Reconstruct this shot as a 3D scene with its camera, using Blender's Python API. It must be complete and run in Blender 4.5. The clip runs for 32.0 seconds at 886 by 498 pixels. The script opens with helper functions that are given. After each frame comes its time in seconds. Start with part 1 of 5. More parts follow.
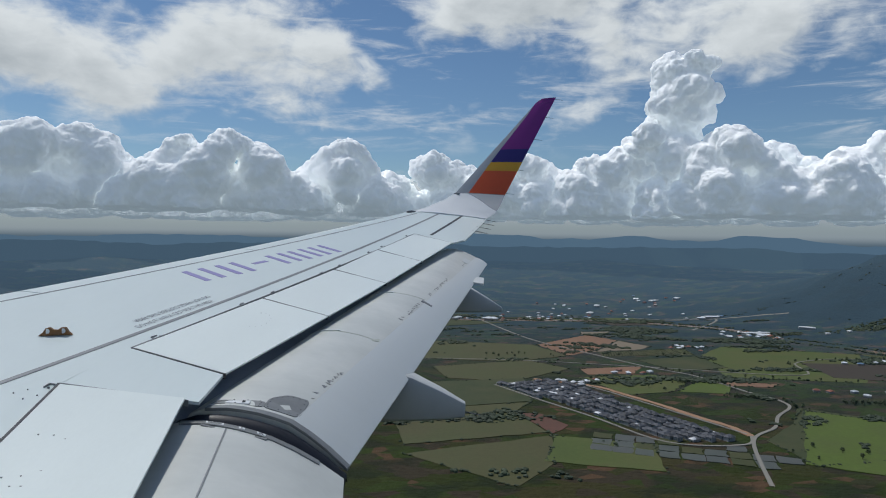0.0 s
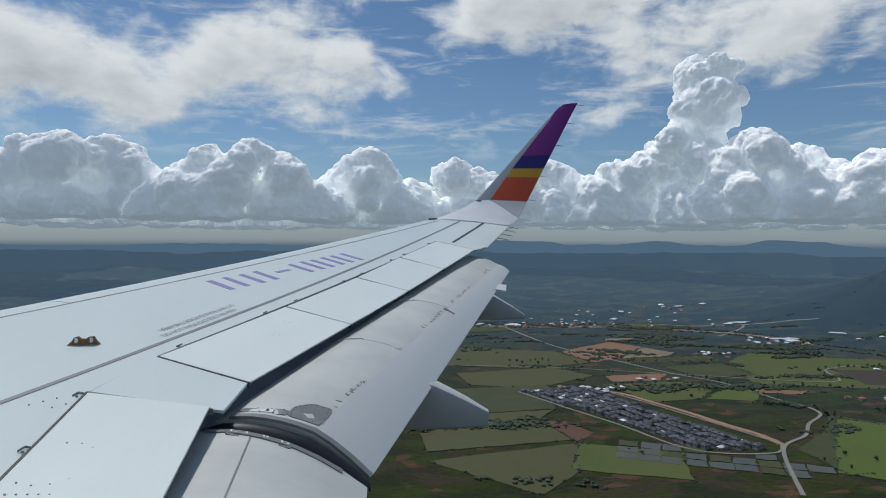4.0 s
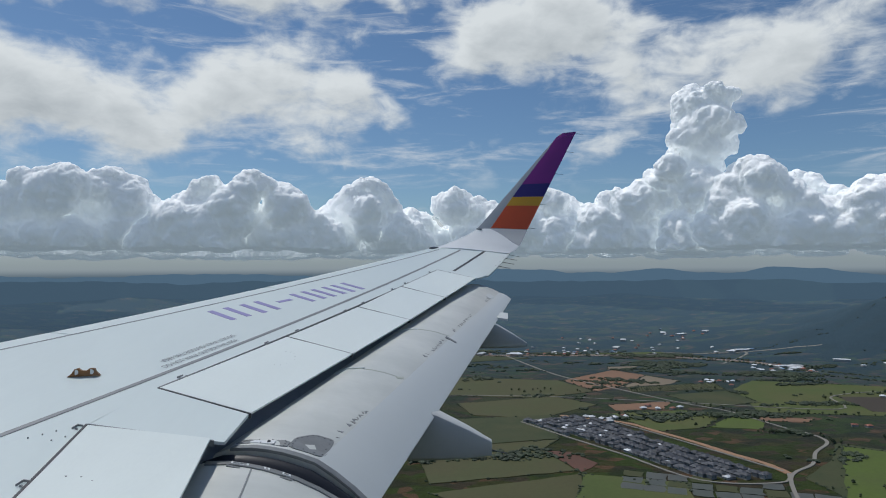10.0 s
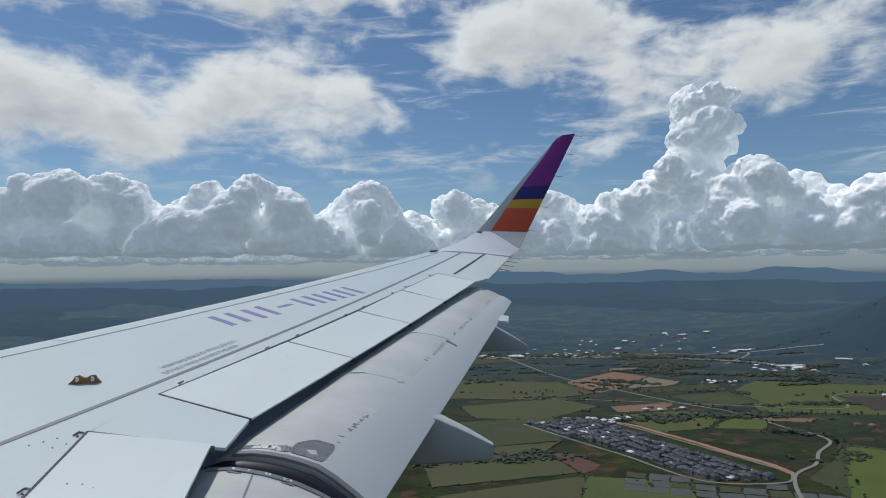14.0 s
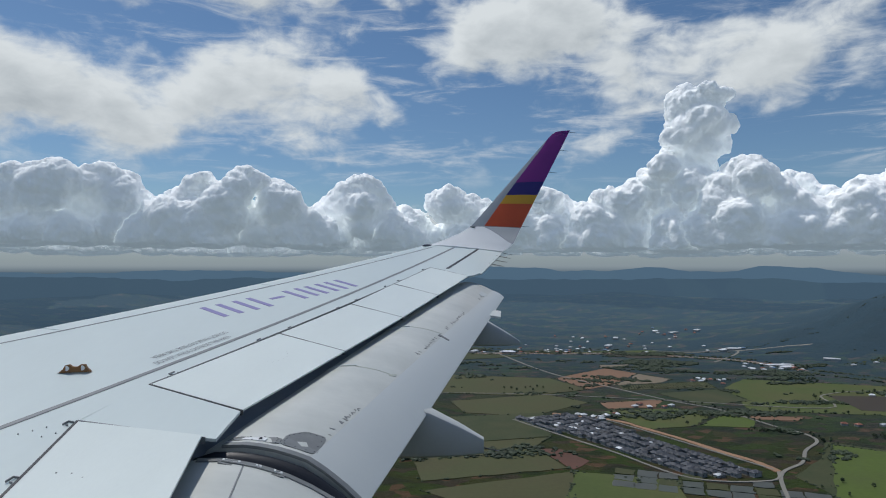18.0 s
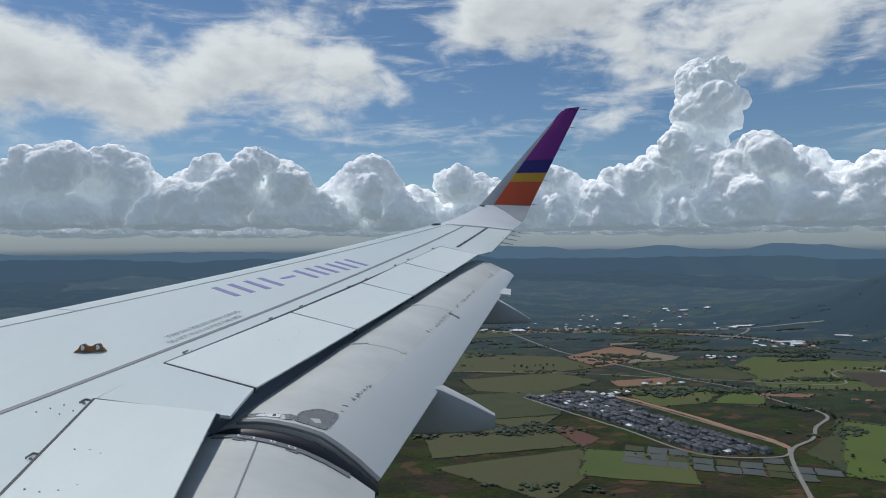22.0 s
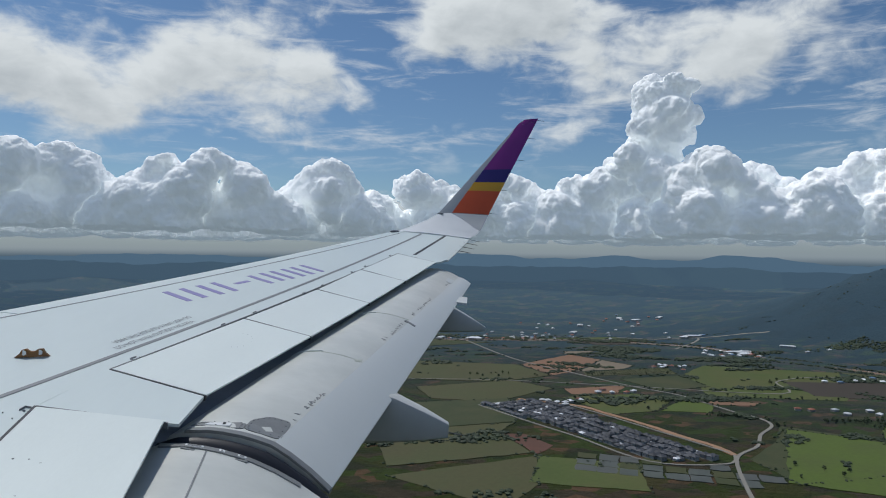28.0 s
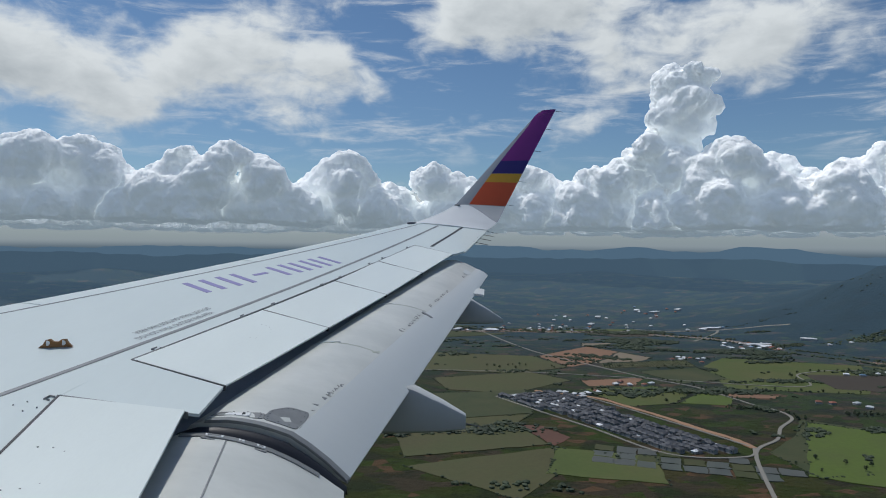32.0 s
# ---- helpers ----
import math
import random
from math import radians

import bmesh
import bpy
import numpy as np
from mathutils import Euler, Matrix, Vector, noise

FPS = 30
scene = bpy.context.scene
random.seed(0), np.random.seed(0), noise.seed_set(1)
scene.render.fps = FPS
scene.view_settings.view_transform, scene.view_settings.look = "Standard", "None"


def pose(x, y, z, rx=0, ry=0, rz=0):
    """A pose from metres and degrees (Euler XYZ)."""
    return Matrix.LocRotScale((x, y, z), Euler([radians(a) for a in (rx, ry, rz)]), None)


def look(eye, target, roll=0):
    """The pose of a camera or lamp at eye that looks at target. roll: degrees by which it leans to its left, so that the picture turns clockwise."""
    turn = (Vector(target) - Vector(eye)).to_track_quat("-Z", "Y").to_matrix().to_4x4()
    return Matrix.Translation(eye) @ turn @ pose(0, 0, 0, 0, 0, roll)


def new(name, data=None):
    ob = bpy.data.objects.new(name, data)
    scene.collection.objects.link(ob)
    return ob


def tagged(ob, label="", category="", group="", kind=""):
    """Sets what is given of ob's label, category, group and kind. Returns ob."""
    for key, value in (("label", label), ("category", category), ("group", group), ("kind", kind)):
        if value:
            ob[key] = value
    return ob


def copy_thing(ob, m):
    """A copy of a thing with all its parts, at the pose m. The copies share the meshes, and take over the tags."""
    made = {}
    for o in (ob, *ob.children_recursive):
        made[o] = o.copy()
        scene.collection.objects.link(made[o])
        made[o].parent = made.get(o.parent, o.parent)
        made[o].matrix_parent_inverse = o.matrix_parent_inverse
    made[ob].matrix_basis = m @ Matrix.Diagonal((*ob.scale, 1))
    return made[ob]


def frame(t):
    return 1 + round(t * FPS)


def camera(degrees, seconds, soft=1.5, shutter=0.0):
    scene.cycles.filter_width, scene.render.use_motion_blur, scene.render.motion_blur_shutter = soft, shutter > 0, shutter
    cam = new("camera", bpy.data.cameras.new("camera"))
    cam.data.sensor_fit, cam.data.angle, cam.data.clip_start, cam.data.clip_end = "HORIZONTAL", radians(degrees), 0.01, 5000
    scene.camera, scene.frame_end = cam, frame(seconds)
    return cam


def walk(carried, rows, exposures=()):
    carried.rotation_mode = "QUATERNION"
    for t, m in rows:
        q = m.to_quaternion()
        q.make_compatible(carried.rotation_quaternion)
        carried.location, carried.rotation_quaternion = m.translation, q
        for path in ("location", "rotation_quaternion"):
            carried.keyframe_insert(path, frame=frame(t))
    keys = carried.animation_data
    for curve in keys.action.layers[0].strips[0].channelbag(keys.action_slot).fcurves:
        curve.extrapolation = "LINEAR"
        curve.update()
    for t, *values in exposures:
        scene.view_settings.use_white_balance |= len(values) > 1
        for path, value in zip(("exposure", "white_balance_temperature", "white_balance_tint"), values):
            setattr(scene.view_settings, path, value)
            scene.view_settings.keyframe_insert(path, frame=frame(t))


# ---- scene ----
cam = camera(67.2, 32.0, soft=1.05)
ALT = 350.0  # height of the eye above the plain
ROWS = [
    (0.0, -0.002, 0.004, 0.003, 88.60, -0.70, -2.04),
    (0.5, -0.002, 0.008, -0.002, 88.27, -0.50, -1.34),
    (1.0, -0.006, 0.015, -0.015, 87.94, -0.31, -0.75),
    (1.5, -0.003, 0.017, -0.019, 87.98, -0.19, -0.50),
    (2.0, -0.005, 0.018, -0.016, 88.31, -0.34, -0.38),
    (2.5, -0.004, 0.016, -0.003, 88.63, -0.50, -0.46),
    (3.0, -0.004, 0.014, 0.002, 88.89, -0.49, -0.40),
    (3.5, -0.001, 0.014, 0.007, 89.09, -0.31, -0.33),
    (5.5, 0.003, 0.013, 0.009, 89.77, -0.14, 0.42),
    (6.0, 0.000, 0.012, 0.007, 90.87, -0.07, 0.44),
    (6.5, -0.004, 0.011, -0.007, 90.74, 0.08, 0.36),
    (7.0, -0.007, 0.012, -0.014, 90.09, 0.50, 0.39),
    (7.5, -0.008, 0.015, -0.016, 89.85, 0.41, 0.49),
    (8.0, -0.005, 0.018, -0.009, 90.20, 0.22, 0.50),
    (8.5, -0.004, 0.017, -0.005, 90.60, 0.22, 0.50),
    (9.0, -0.003, 0.015, -0.002, 91.18, 0.23, 0.28),
    (9.5, -0.004, 0.010, 0.002, 91.27, 0.20, 0.01),
    (10.0, -0.006, 0.009, 0.002, 91.67, 0.25, -0.09),
    (10.5, -0.006, 0.005, 0.003, 92.18, 0.45, -0.22),
    (11.0, -0.001, 0.002, 0.004, 92.30, 0.40, -0.30),
    (11.5, 0.002, 0.003, 0.008, 92.22, 0.49, -0.23),
    (12.0, 0.006, 0.002, 0.009, 92.06, 0.53, -0.32),
    (12.5, 0.002, 0.002, 0.010, 92.03, 0.71, -0.35),
    (13.0, 0.003, 0.002, 0.009, 91.99, 0.83, -0.30),
    (13.5, 0.004, 0.001, 0.010, 91.89, 0.85, -0.11),
    (14.0, 0.004, 0.004, 0.007, 91.93, 0.79, -0.02),
    (14.5, -0.000, 0.002, 0.006, 92.02, 0.88, -0.02),
    (16.5, -0.002, 0.005, 0.006, 91.76, 0.48, -0.08),
    (17.0, -0.003, 0.004, 0.005, 91.82, 0.32, -0.18),
    (17.5, -0.001, 0.006, 0.006, 91.64, 0.12, -0.46),
    (18.0, -0.004, 0.008, 0.004, 91.46, -0.08, -0.66),
    (18.5, -0.002, 0.008, 0.006, 91.45, -0.08, -0.73),
    (19.0, 0.002, 0.008, 0.007, 91.40, 0.03, -0.59),
    (19.5, 0.005, 0.005, 0.011, 90.59, 0.06, -0.29),
    (20.0, 0.002, 0.006, 0.011, 90.17, 0.12, 0.15),
    (20.5, -0.002, 0.003, 0.008, 89.97, 0.18, 0.41),
    (21.0, -0.008, 0.009, -0.001, 89.46, 0.31, 0.44),
    (21.5, -0.013, 0.010, -0.006, 89.50, 0.54, 0.34),
    (22.0, -0.011, 0.012, -0.014, 89.72, 0.40, 0.14),
    (22.5, -0.012, 0.011, -0.019, 89.23, 0.52, -0.12),
    (23.0, -0.007, 0.012, -0.028, 88.47, 0.06, -0.64),
    (23.5, -0.008, 0.015, -0.025, 88.58, -0.36, -1.06),
    (24.0, -0.004, 0.014, -0.015, 89.37, -0.89, -1.66),
    (24.5, 0.003, 0.006, 0.001, 90.04, -1.12, -2.26),
    (25.0, 0.005, 0.002, 0.000, 90.09, -1.00, -2.61),
    (25.5, 0.004, -0.004, 0.002, 89.82, -0.69, -2.91),
    (27.5, 0.000, -0.005, 0.000, 90.48, -0.70, -3.38),
    (28.0, 0.002, -0.010, 0.005, 90.30, -0.68, -3.44),
    (28.5, 0.006, -0.009, 0.009, 90.17, -0.81, -3.34),
    (29.0, 0.007, -0.007, 0.010, 89.83, -0.91, -3.17),
    (29.5, 0.003, -0.006, 0.007, 89.79, -0.90, -3.01),
    (30.0, -0.001, -0.006, 0.004, 90.28, -0.60, -2.82),
    (30.5, 0.000, -0.008, 0.004, 90.38, -0.43, -2.66),
    (31.0, -0.001, -0.008, 0.005, 90.00, -0.41, -2.46),
    (31.5, 0.002, -0.005, 0.006, 89.97, -0.63, -2.36),
    (32.0, 0.000, -0.003, 0.004, 89.57, -0.64, -1.99),
]
walk(cam, [(t, pose(x, y, ALT + z, rx, ry, rz)) for t, x, y, z, rx, ry, rz in ROWS])
# the aircraft's own axes: x aft, y along the starboard wing, z up, from the first eye
AIR = Matrix(((0.99937, 0.0, 0.03557, 0), (0.00132, 0.99931, -0.03708, 0), (-0.03554, 0.0371, 0.99868, ALT), (0, 0, 0, 1)))

# ---- world, sun ----
scene.view_settings.exposure = -0.1
SUN_EL, SUN_AZ = 62.0, -52.0  # degrees above the plain; degrees to the right of the wing's direction
world = bpy.data.worlds.new("sky")
scene.world = world
world.use_nodes = True
WT = world.node_tree
WT.nodes.clear()


class Net:
    """Shortcuts for node arithmetic in one node tree."""

    def __init__(self, tree):
        self.tree = tree

    def node(self, kind, **props):
        n = self.tree.nodes.new(kind)
        for k, val in props.items():
            setattr(n, k, val)
        return n

    def put(self, socket, val):
        if isinstance(val, bpy.types.NodeSocket):
            self.tree.links.new(val, socket)
        elif val is not None:
            socket.default_value = val

    def m(self, op, a, b=None, c=None, clamp=False):
        n = self.node("ShaderNodeMath", operation=op, use_clamp=clamp)
        for s, val in zip(n.inputs, (a, b, c)):
            self.put(s, val)
        return n.outputs[0]

    def step(self, x, lo, hi, a=0.0, b=1.0):
        n = self.node("ShaderNodeMapRange", interpolation_type="SMOOTHSTEP")
        for s, val in zip(n.inputs, (x, lo, hi, a, b)):
            self.put(s, val)
        return n.outputs[0]

    def xyz(self, x, y, z=0.0):
        n = self.node("ShaderNodeCombineXYZ")
        for s, val in zip(n.inputs, (x, y, z)):
            self.put(s, val)
        return n.outputs[0]

    def noise(self, vec, scale, detail=4.0, rough=0.5, dist=0.0, lac=2.0):
        n = self.node("ShaderNodeTexNoise")
        self.put(n.inputs["Vector"], vec)
        for k, val in (("Scale", scale), ("Detail", detail), ("Roughness", rough), ("Distortion", dist), ("Lacunarity", lac)):
            n.inputs[k].default_value = val
        return n.outputs["Fac"]

    def cells(self, vec, scale, detail=0.0, rough=0.5, smooth=None, out="Distance", rand=1.0):
        n = self.node("ShaderNodeTexVoronoi", feature="F1" if smooth is None else "SMOOTH_F1", normalize=True)
        self.put(n.inputs["Vector"], vec)
        n.inputs["Scale"].default_value, n.inputs["Randomness"].default_value = scale, rand
        n.inputs["Detail"].default_value, n.inputs["Roughness"].default_value = detail, rough
        if smooth is not None:
            n.inputs["Smoothness"].default_value = smooth
        return n.outputs[out]

    def mix(self, fac, a, b, mode="MIX"):
        n = self.node("ShaderNodeMix", data_type="RGBA", blend_type=mode)
        self.put(n.inputs[0], fac)
        for s, val in ((n.inputs[6], a), (n.inputs[7], b)):
            self.put(s, (*val, 1) if isinstance(val, tuple) else val)
        return n.outputs[2]


def bell(w, a, e, a0, e0, wa, we):
    """A soft round swelling round one place of the sky."""
    u = w.m("DIVIDE", w.m("SUBTRACT", a, a0), wa)
    q = w.m("DIVIDE", w.m("SUBTRACT", e, e0), we)
    r = w.m("ADD", w.m("MULTIPLY", u, u), w.m("MULTIPLY", q, q))
    return w.m("POWER", 2.718, w.m("MULTIPLY", r, -1.0))


w = Net(WT)
co = w.node("ShaderNodeTexCoord").outputs["Generated"]
sep = w.node("ShaderNodeSeparateXYZ")
w.put(sep.inputs[0], co)
DX, DY, DZ = sep.outputs
AZ = w.m("MULTIPLY", w.m("ARCTAN2", DX, DY), 57.29578)  # degrees to the right
EL = w.m("MULTIPLY", w.m("ARCSINE", DZ), 57.29578)
sky = w.node("ShaderNodeTexSky", sky_type="NISHITA", sun_disc=False, sun_elevation=radians(SUN_EL), sun_rotation=radians(SUN_AZ), altitude=400.0, air_density=1.0, dust_density=0.6, ozone_density=2.0)
base = w.mix(1.0, sky.outputs[0], (0.055, 0.068, 0.078), "MULTIPLY")

# broken cloud higher up: soft masses, brighter towards the sun, greyer where they are thick
SWELLS = ((-12.0, 15.3, 9.5, 3.6, 1.0), (8.0, 19.0, 10.5, 3.7, 0.92), (-31.0, 12.5, 8.0, 4.2, 0.95), (31.0, 16.0, 7.5, 4.0, 0.66), (-24.0, 24.0, 20.0, 4.0, 0.8), (17.0, 13.0, 5.0, 2.6, 0.45), (-60.0, 18.0, 20.0, 8.0, 0.9), (70.0, 20.0, 25.0, 8.0, 0.9))


def masses(az, el):
    """How thick the broken cloud is in one direction."""
    v = w.xyz(w.m("MULTIPLY", az, 0.06), w.m("MULTIPLY", el, 0.105), 3.1)
    broad = w.noise(v, 1.5, 3.0, 0.5, 0.2)
    lumps = w.cells(v, 4.2, 3.0, 0.5, 0.35)
    curl = w.noise(v, 5.0, 9.0, 0.60, 0.35)
    swell = 0.0
    for a0, e0, wa, we, k in SWELLS:
        swell = w.m("ADD", swell, w.m("MULTIPLY", bell(w, az, el, a0, e0, wa, we), k))
    d = w.m("ADD", w.m("MULTIPLY", swell, 0.62), w.m("MULTIPLY", w.m("SUBTRACT", broad, 0.5), 1.25))
    d = w.m("ADD", d, w.m("MULTIPLY", w.m("SUBTRACT", 0.42, lumps), 0.42))
    return w.m("ADD", d, w.m("MULTIPLY", w.m("SUBTRACT", curl, 0.5), 0.62))


hd, hs = masses(AZ, EL), masses(w.m("ADD", AZ, -0.8), w.m("ADD", EL, 1.3))
high = w.m("MULTIPLY", w.step(hd, 0.16, 0.50), w.step(EL, 5.5, 9.5))
hshade = w.m("ADD", w.m("MULTIPLY", w.m("SUBTRACT", hd, hs), 1.15), w.step(hd, 0.30, 1.0, 0.90, 0.34), clamp=True)
# thin streaks and torn shreds
st = w.noise(w.xyz(w.m("MULTIPLY", AZ, 0.045), w.m("MULTIPLY", EL, 0.30), 8.2), 2.3, 9.0, 0.66, 0.5)
streak = w.m("MULTIPLY", w.step(st, 0.50, 0.76), w.m("MULTIPLY", w.step(EL, 5.0, 9.0), 0.72))

# the far bank behind the heaped clouds, pale and low
cv = w.xyz(w.m("MULTIPLY", AZ, 0.1), w.m("MULTIPLY", EL, 0.14), 1.7)
puff = w.noise(cv, 3.0, 8.0, 0.55, 0.2)
top = w.m("ADD", 3.2, w.m("MULTIPLY", w.noise(w.xyz(w.m("MULTIPLY", AZ, 0.1), 0.0, 4.4), 1.3, 3.0, 0.55), 3.0))
dep = w.m("ADD", w.m("SUBTRACT", top, EL), w.m("MULTIPLY", w.m("SUBTRACT", puff, 0.5), 7.0))
cum = w.m("MULTIPLY", w.step(dep, 0.0, 1.6), w.step(EL, 0.2, 1.5))
cshade = w.m("ADD", w.step(dep, 0.1, 5.0, 0.62, 0.16), w.m("MULTIPLY", w.m("SUBTRACT", puff, 0.5), 1.2), clamp=True)

white, grey = (0.715, 0.765, 0.795), (0.255, 0.305, 0.35)
out = w.mix(w.m("MULTIPLY", streak, 1.0, clamp=True), base, (0.66, 0.71, 0.76))
out = w.mix(cum, out, w.mix(cshade, grey, white))
out = w.mix(high, out, w.mix(hshade, grey, white))
out = w.mix(w.step(EL, 2.6, -0.2, 0.0, 0.8), out, (0.25, 0.305, 0.36))  # pale air low down
out = w.mix(w.step(EL, 0.1, -0.8), out, (0.07, 0.115, 0.16))
bg = w.node("ShaderNodeBackground")
w.put(bg.inputs[0], out)
bg.inputs[1].default_value = 1.0
w.put(w.node("ShaderNodeOutputWorld").inputs[0], bg.outputs[0])

sun = new("sun", bpy.data.lights.new("sun", "SUN"))
sun.data.energy, sun.data.angle, sun.data.color = 2.7, radians(0.6), (1.0, 0.975, 0.93)
sun_dir = Vector((math.sin(radians(SUN_AZ)) * math.cos(radians(SUN_EL)), math.cos(radians(SUN_AZ)) * math.cos(radians(SUN_EL)), math.sin(radians(SUN_EL))))
sun.matrix_world = look(sun_dir * 900 + Vector((0, 0, ALT)), (0, 0, ALT))

# ---- materials ----


def material(name, colour, rough=0.5, metal=0.0, vary=0.08, scale=3.0, fine=40.0, bump=0.0, spec=0.5, stretch=(1, 1, 1), tint=None, coat=0.0, per=0.0):
    """A surface whose colour wanders at two scales, with fine relief. per: how far single objects differ."""
    mat = bpy.data.materials.new(name)
    mat.use_nodes = True
    n = Net(mat.node_tree)
    bsdf = mat.node_tree.nodes["Principled BSDF"]
    geo = n.node("ShaderNodeTexCoord").outputs["Object"]
    mp = n.node("ShaderNodeMapping")
    n.put(mp.inputs[0], geo)
    mp.inputs["Scale"].default_value = stretch
    big, small = n.noise(mp.outputs[0], scale, 5.0, 0.6), n.noise(mp.outputs[0], fine, 3.0, 0.6)
    lum = n.m("ADD", 1.0, n.m("ADD", n.m("MULTIPLY", n.m("SUBTRACT", big, 0.5), vary * 3), n.m("MULTIPLY", n.m("SUBTRACT", small, 0.5), vary * 1.5)))
    if per:
        lum = n.m("MULTIPLY", lum, n.m("ADD", 1.0 - per, n.m("MULTIPLY", n.node("ShaderNodeObjectInfo").outputs["Random"], 2 * per)))
    col = n.mix(n.step(big, 0.35, 0.68), colour, tint) if tint else colour
    sc = n.node("ShaderNodeVectorMath", operation="SCALE")
    n.put(sc.inputs[0], col if not isinstance(col, tuple) else tuple(col))
    n.put(sc.inputs["Scale"], lum)
    n.put(bsdf.inputs["Base Color"], sc.outputs[0])
    n.put(bsdf.inputs["Roughness"], n.m("ADD", rough - 0.02, n.m("MULTIPLY", big, 0.04)))
    bsdf.inputs["Metallic"].default_value = metal
    bsdf.inputs["Specular IOR Level"].default_value = spec
    bsdf.inputs["Coat Weight"].default_value = coat
    if bump:
        bp = n.node("ShaderNodeBump")
        bp.inputs["Strength"].default_value, bp.inputs["Distance"].default_value = bump, 0.02
        n.put(bp.inputs["Height"], small)
        n.put(bsdf.inputs["Normal"], bp.outputs[0])
    return mat


M_SKIN = material("wing_paint", (0.60, 0.675, 0.67), 0.32, vary=0.032, scale=0.9, fine=7, stretch=(2.2, 0.6, 1))
M_SPOILER = material("spoiler_paint", (0.69, 0.755, 0.735), 0.30, vary=0.035, scale=1.2, fine=26, stretch=(2, 0.7, 1), per=0.02)
M_FLAP = material("flap_paint", (0.545, 0.57, 0.545), 0.34, vary=0.09, scale=0.9, fine=7, stretch=(1.0, 1.6, 1), tint=(0.60, 0.618, 0.59))
M_FLAPTE = material("flap_rear_paint", (0.61, 0.645, 0.64), 0.32, vary=0.015, scale=1.5, fine=13, stretch=(0.8, 2.5, 1))
# navy shade of the recess under the spoilers, put into the paint's colour
M_COVE = material("cove_shade_paint", (0.30, 0.34, 0.42), 0.5, vary=0.2, scale=3)
M_SMEAR = material("grease_smear", (0.27, 0.275, 0.26), 0.5, vary=0.3, scale=14)
M_STAIN = material("green_stain", (0.45, 0.48, 0.42), 0.4, vary=0.25, scale=18)
M_DARK = material("shadow_gap_primer", (0.085, 0.095, 0.115), 0.6, vary=0.2, scale=4)
M_SEAL = material("rubber_seal", (0.014, 0.017, 0.025), 0.5, vary=0.15, scale=6)
M_LINE = material("grey_line", (0.20, 0.215, 0.225), 0.5, vary=0.08, scale=5)
M_TEXT = material("grey_lettering", (0.21, 0.22, 0.24), 0.5, vary=0.06, scale=9)
M_REG = material("violet_marking", (0.24, 0.22, 0.46), 0.45, vary=0.05, scale=6)
M_FAIR = material("fairing_paint", (0.48, 0.50, 0.50), 0.45, vary=0.06, scale=2, fine=12)
M_BRKT = material("orange_bracket", (0.23, 0.105, 0.03), 0.4, vary=0.1, scale=20)
M_PLATE = material("worn_alloy", (0.22, 0.23, 0.23), 0.4, metal=0.15, vary=0.16, scale=9, fine=50)
M_PURPLE = material("purple_paint", (0.24, 0.03, 0.23), 0.35, vary=0.05)
M_NAVY = material("navy_paint", (0.04, 0.025, 0.17), 0.35, vary=0.05)
M_YELLOW = material("yellow_paint", (0.72, 0.36, 0.03), 0.35, vary=0.04)
M_ORANGE = material("orange_paint", (0.72, 0.105, 0.032), 0.35, vary=0.05)
M_SHARK = material("sharklet_grey", (0.37, 0.39, 0.41), 0.4, vary=0.04)
M_WHITE = material("sharklet_white", (0.72, 0.74, 0.75), 0.32, vary=0.03)

# ---- helpers for meshes ----


def mesh_of(name, verts, faces, smooth=False):
    me = bpy.data.meshes.new(name)
    me.from_pydata([tuple(p) for p in verts], [], faces)
    if smooth:
        me.polygons.foreach_set("use_smooth", [True] * len(me.polygons))
    bm = bmesh.new()
    bm.from_mesh(me)
    bmesh.ops.recalc_face_normals(bm, faces=bm.faces)
    bm.to_mesh(me)
    bm.free()
    return me


def put(name, me, mat, parent=None, label="", m=None):
    ob = new(name, me)
    if mat and not me.materials:
        me.materials.append(mat)
    if parent is not None:
        ob.parent = parent
    if m is not None:
        ob.matrix_basis = m
    if label:
        ob["label"] = label
    return ob


def loft(name, rings, mat, parent=None, label="", smooth=True, closed=True, sharp=40):
    """A skin over a row of rings with the same count of points; closed rings get end caps."""
    n, k = len(rings), len(rings[0])
    verts = [p for r in rings for p in r]
    faces = []
    for i in range(n - 1):
        for j in range(k if closed else k - 1):
            j2 = (j + 1) % k
            faces.append((i * k + j, i * k + j2, (i + 1) * k + j2, (i + 1) * k + j))
    if closed:
        faces += [tuple(range(k)), tuple(range((n - 1) * k, n * k))]
    me = mesh_of(name, verts, faces, smooth)
    if smooth:
        me.set_sharp_from_angle(angle=radians(sharp))
    return put(name, me, mat, parent, label)


def lerp(a, b, t):
    return tuple(p + (q - p) * t for p, q in zip(a, b))


# ---- the wing: its upper surface and plan ----
def hinge_x(y):
    return -3.976 + 0.3255 * y


def front_x(y):
    return -6.773 + 0.457 * y


def top_z(x, y):
    """The wing's upper surface: dihedral, flight bend and a slight fall towards the rear."""
    return -1.6695 + 0.06715 * y + 0.002687 * y * y - 0.0692 * (x - hinge_x(y))


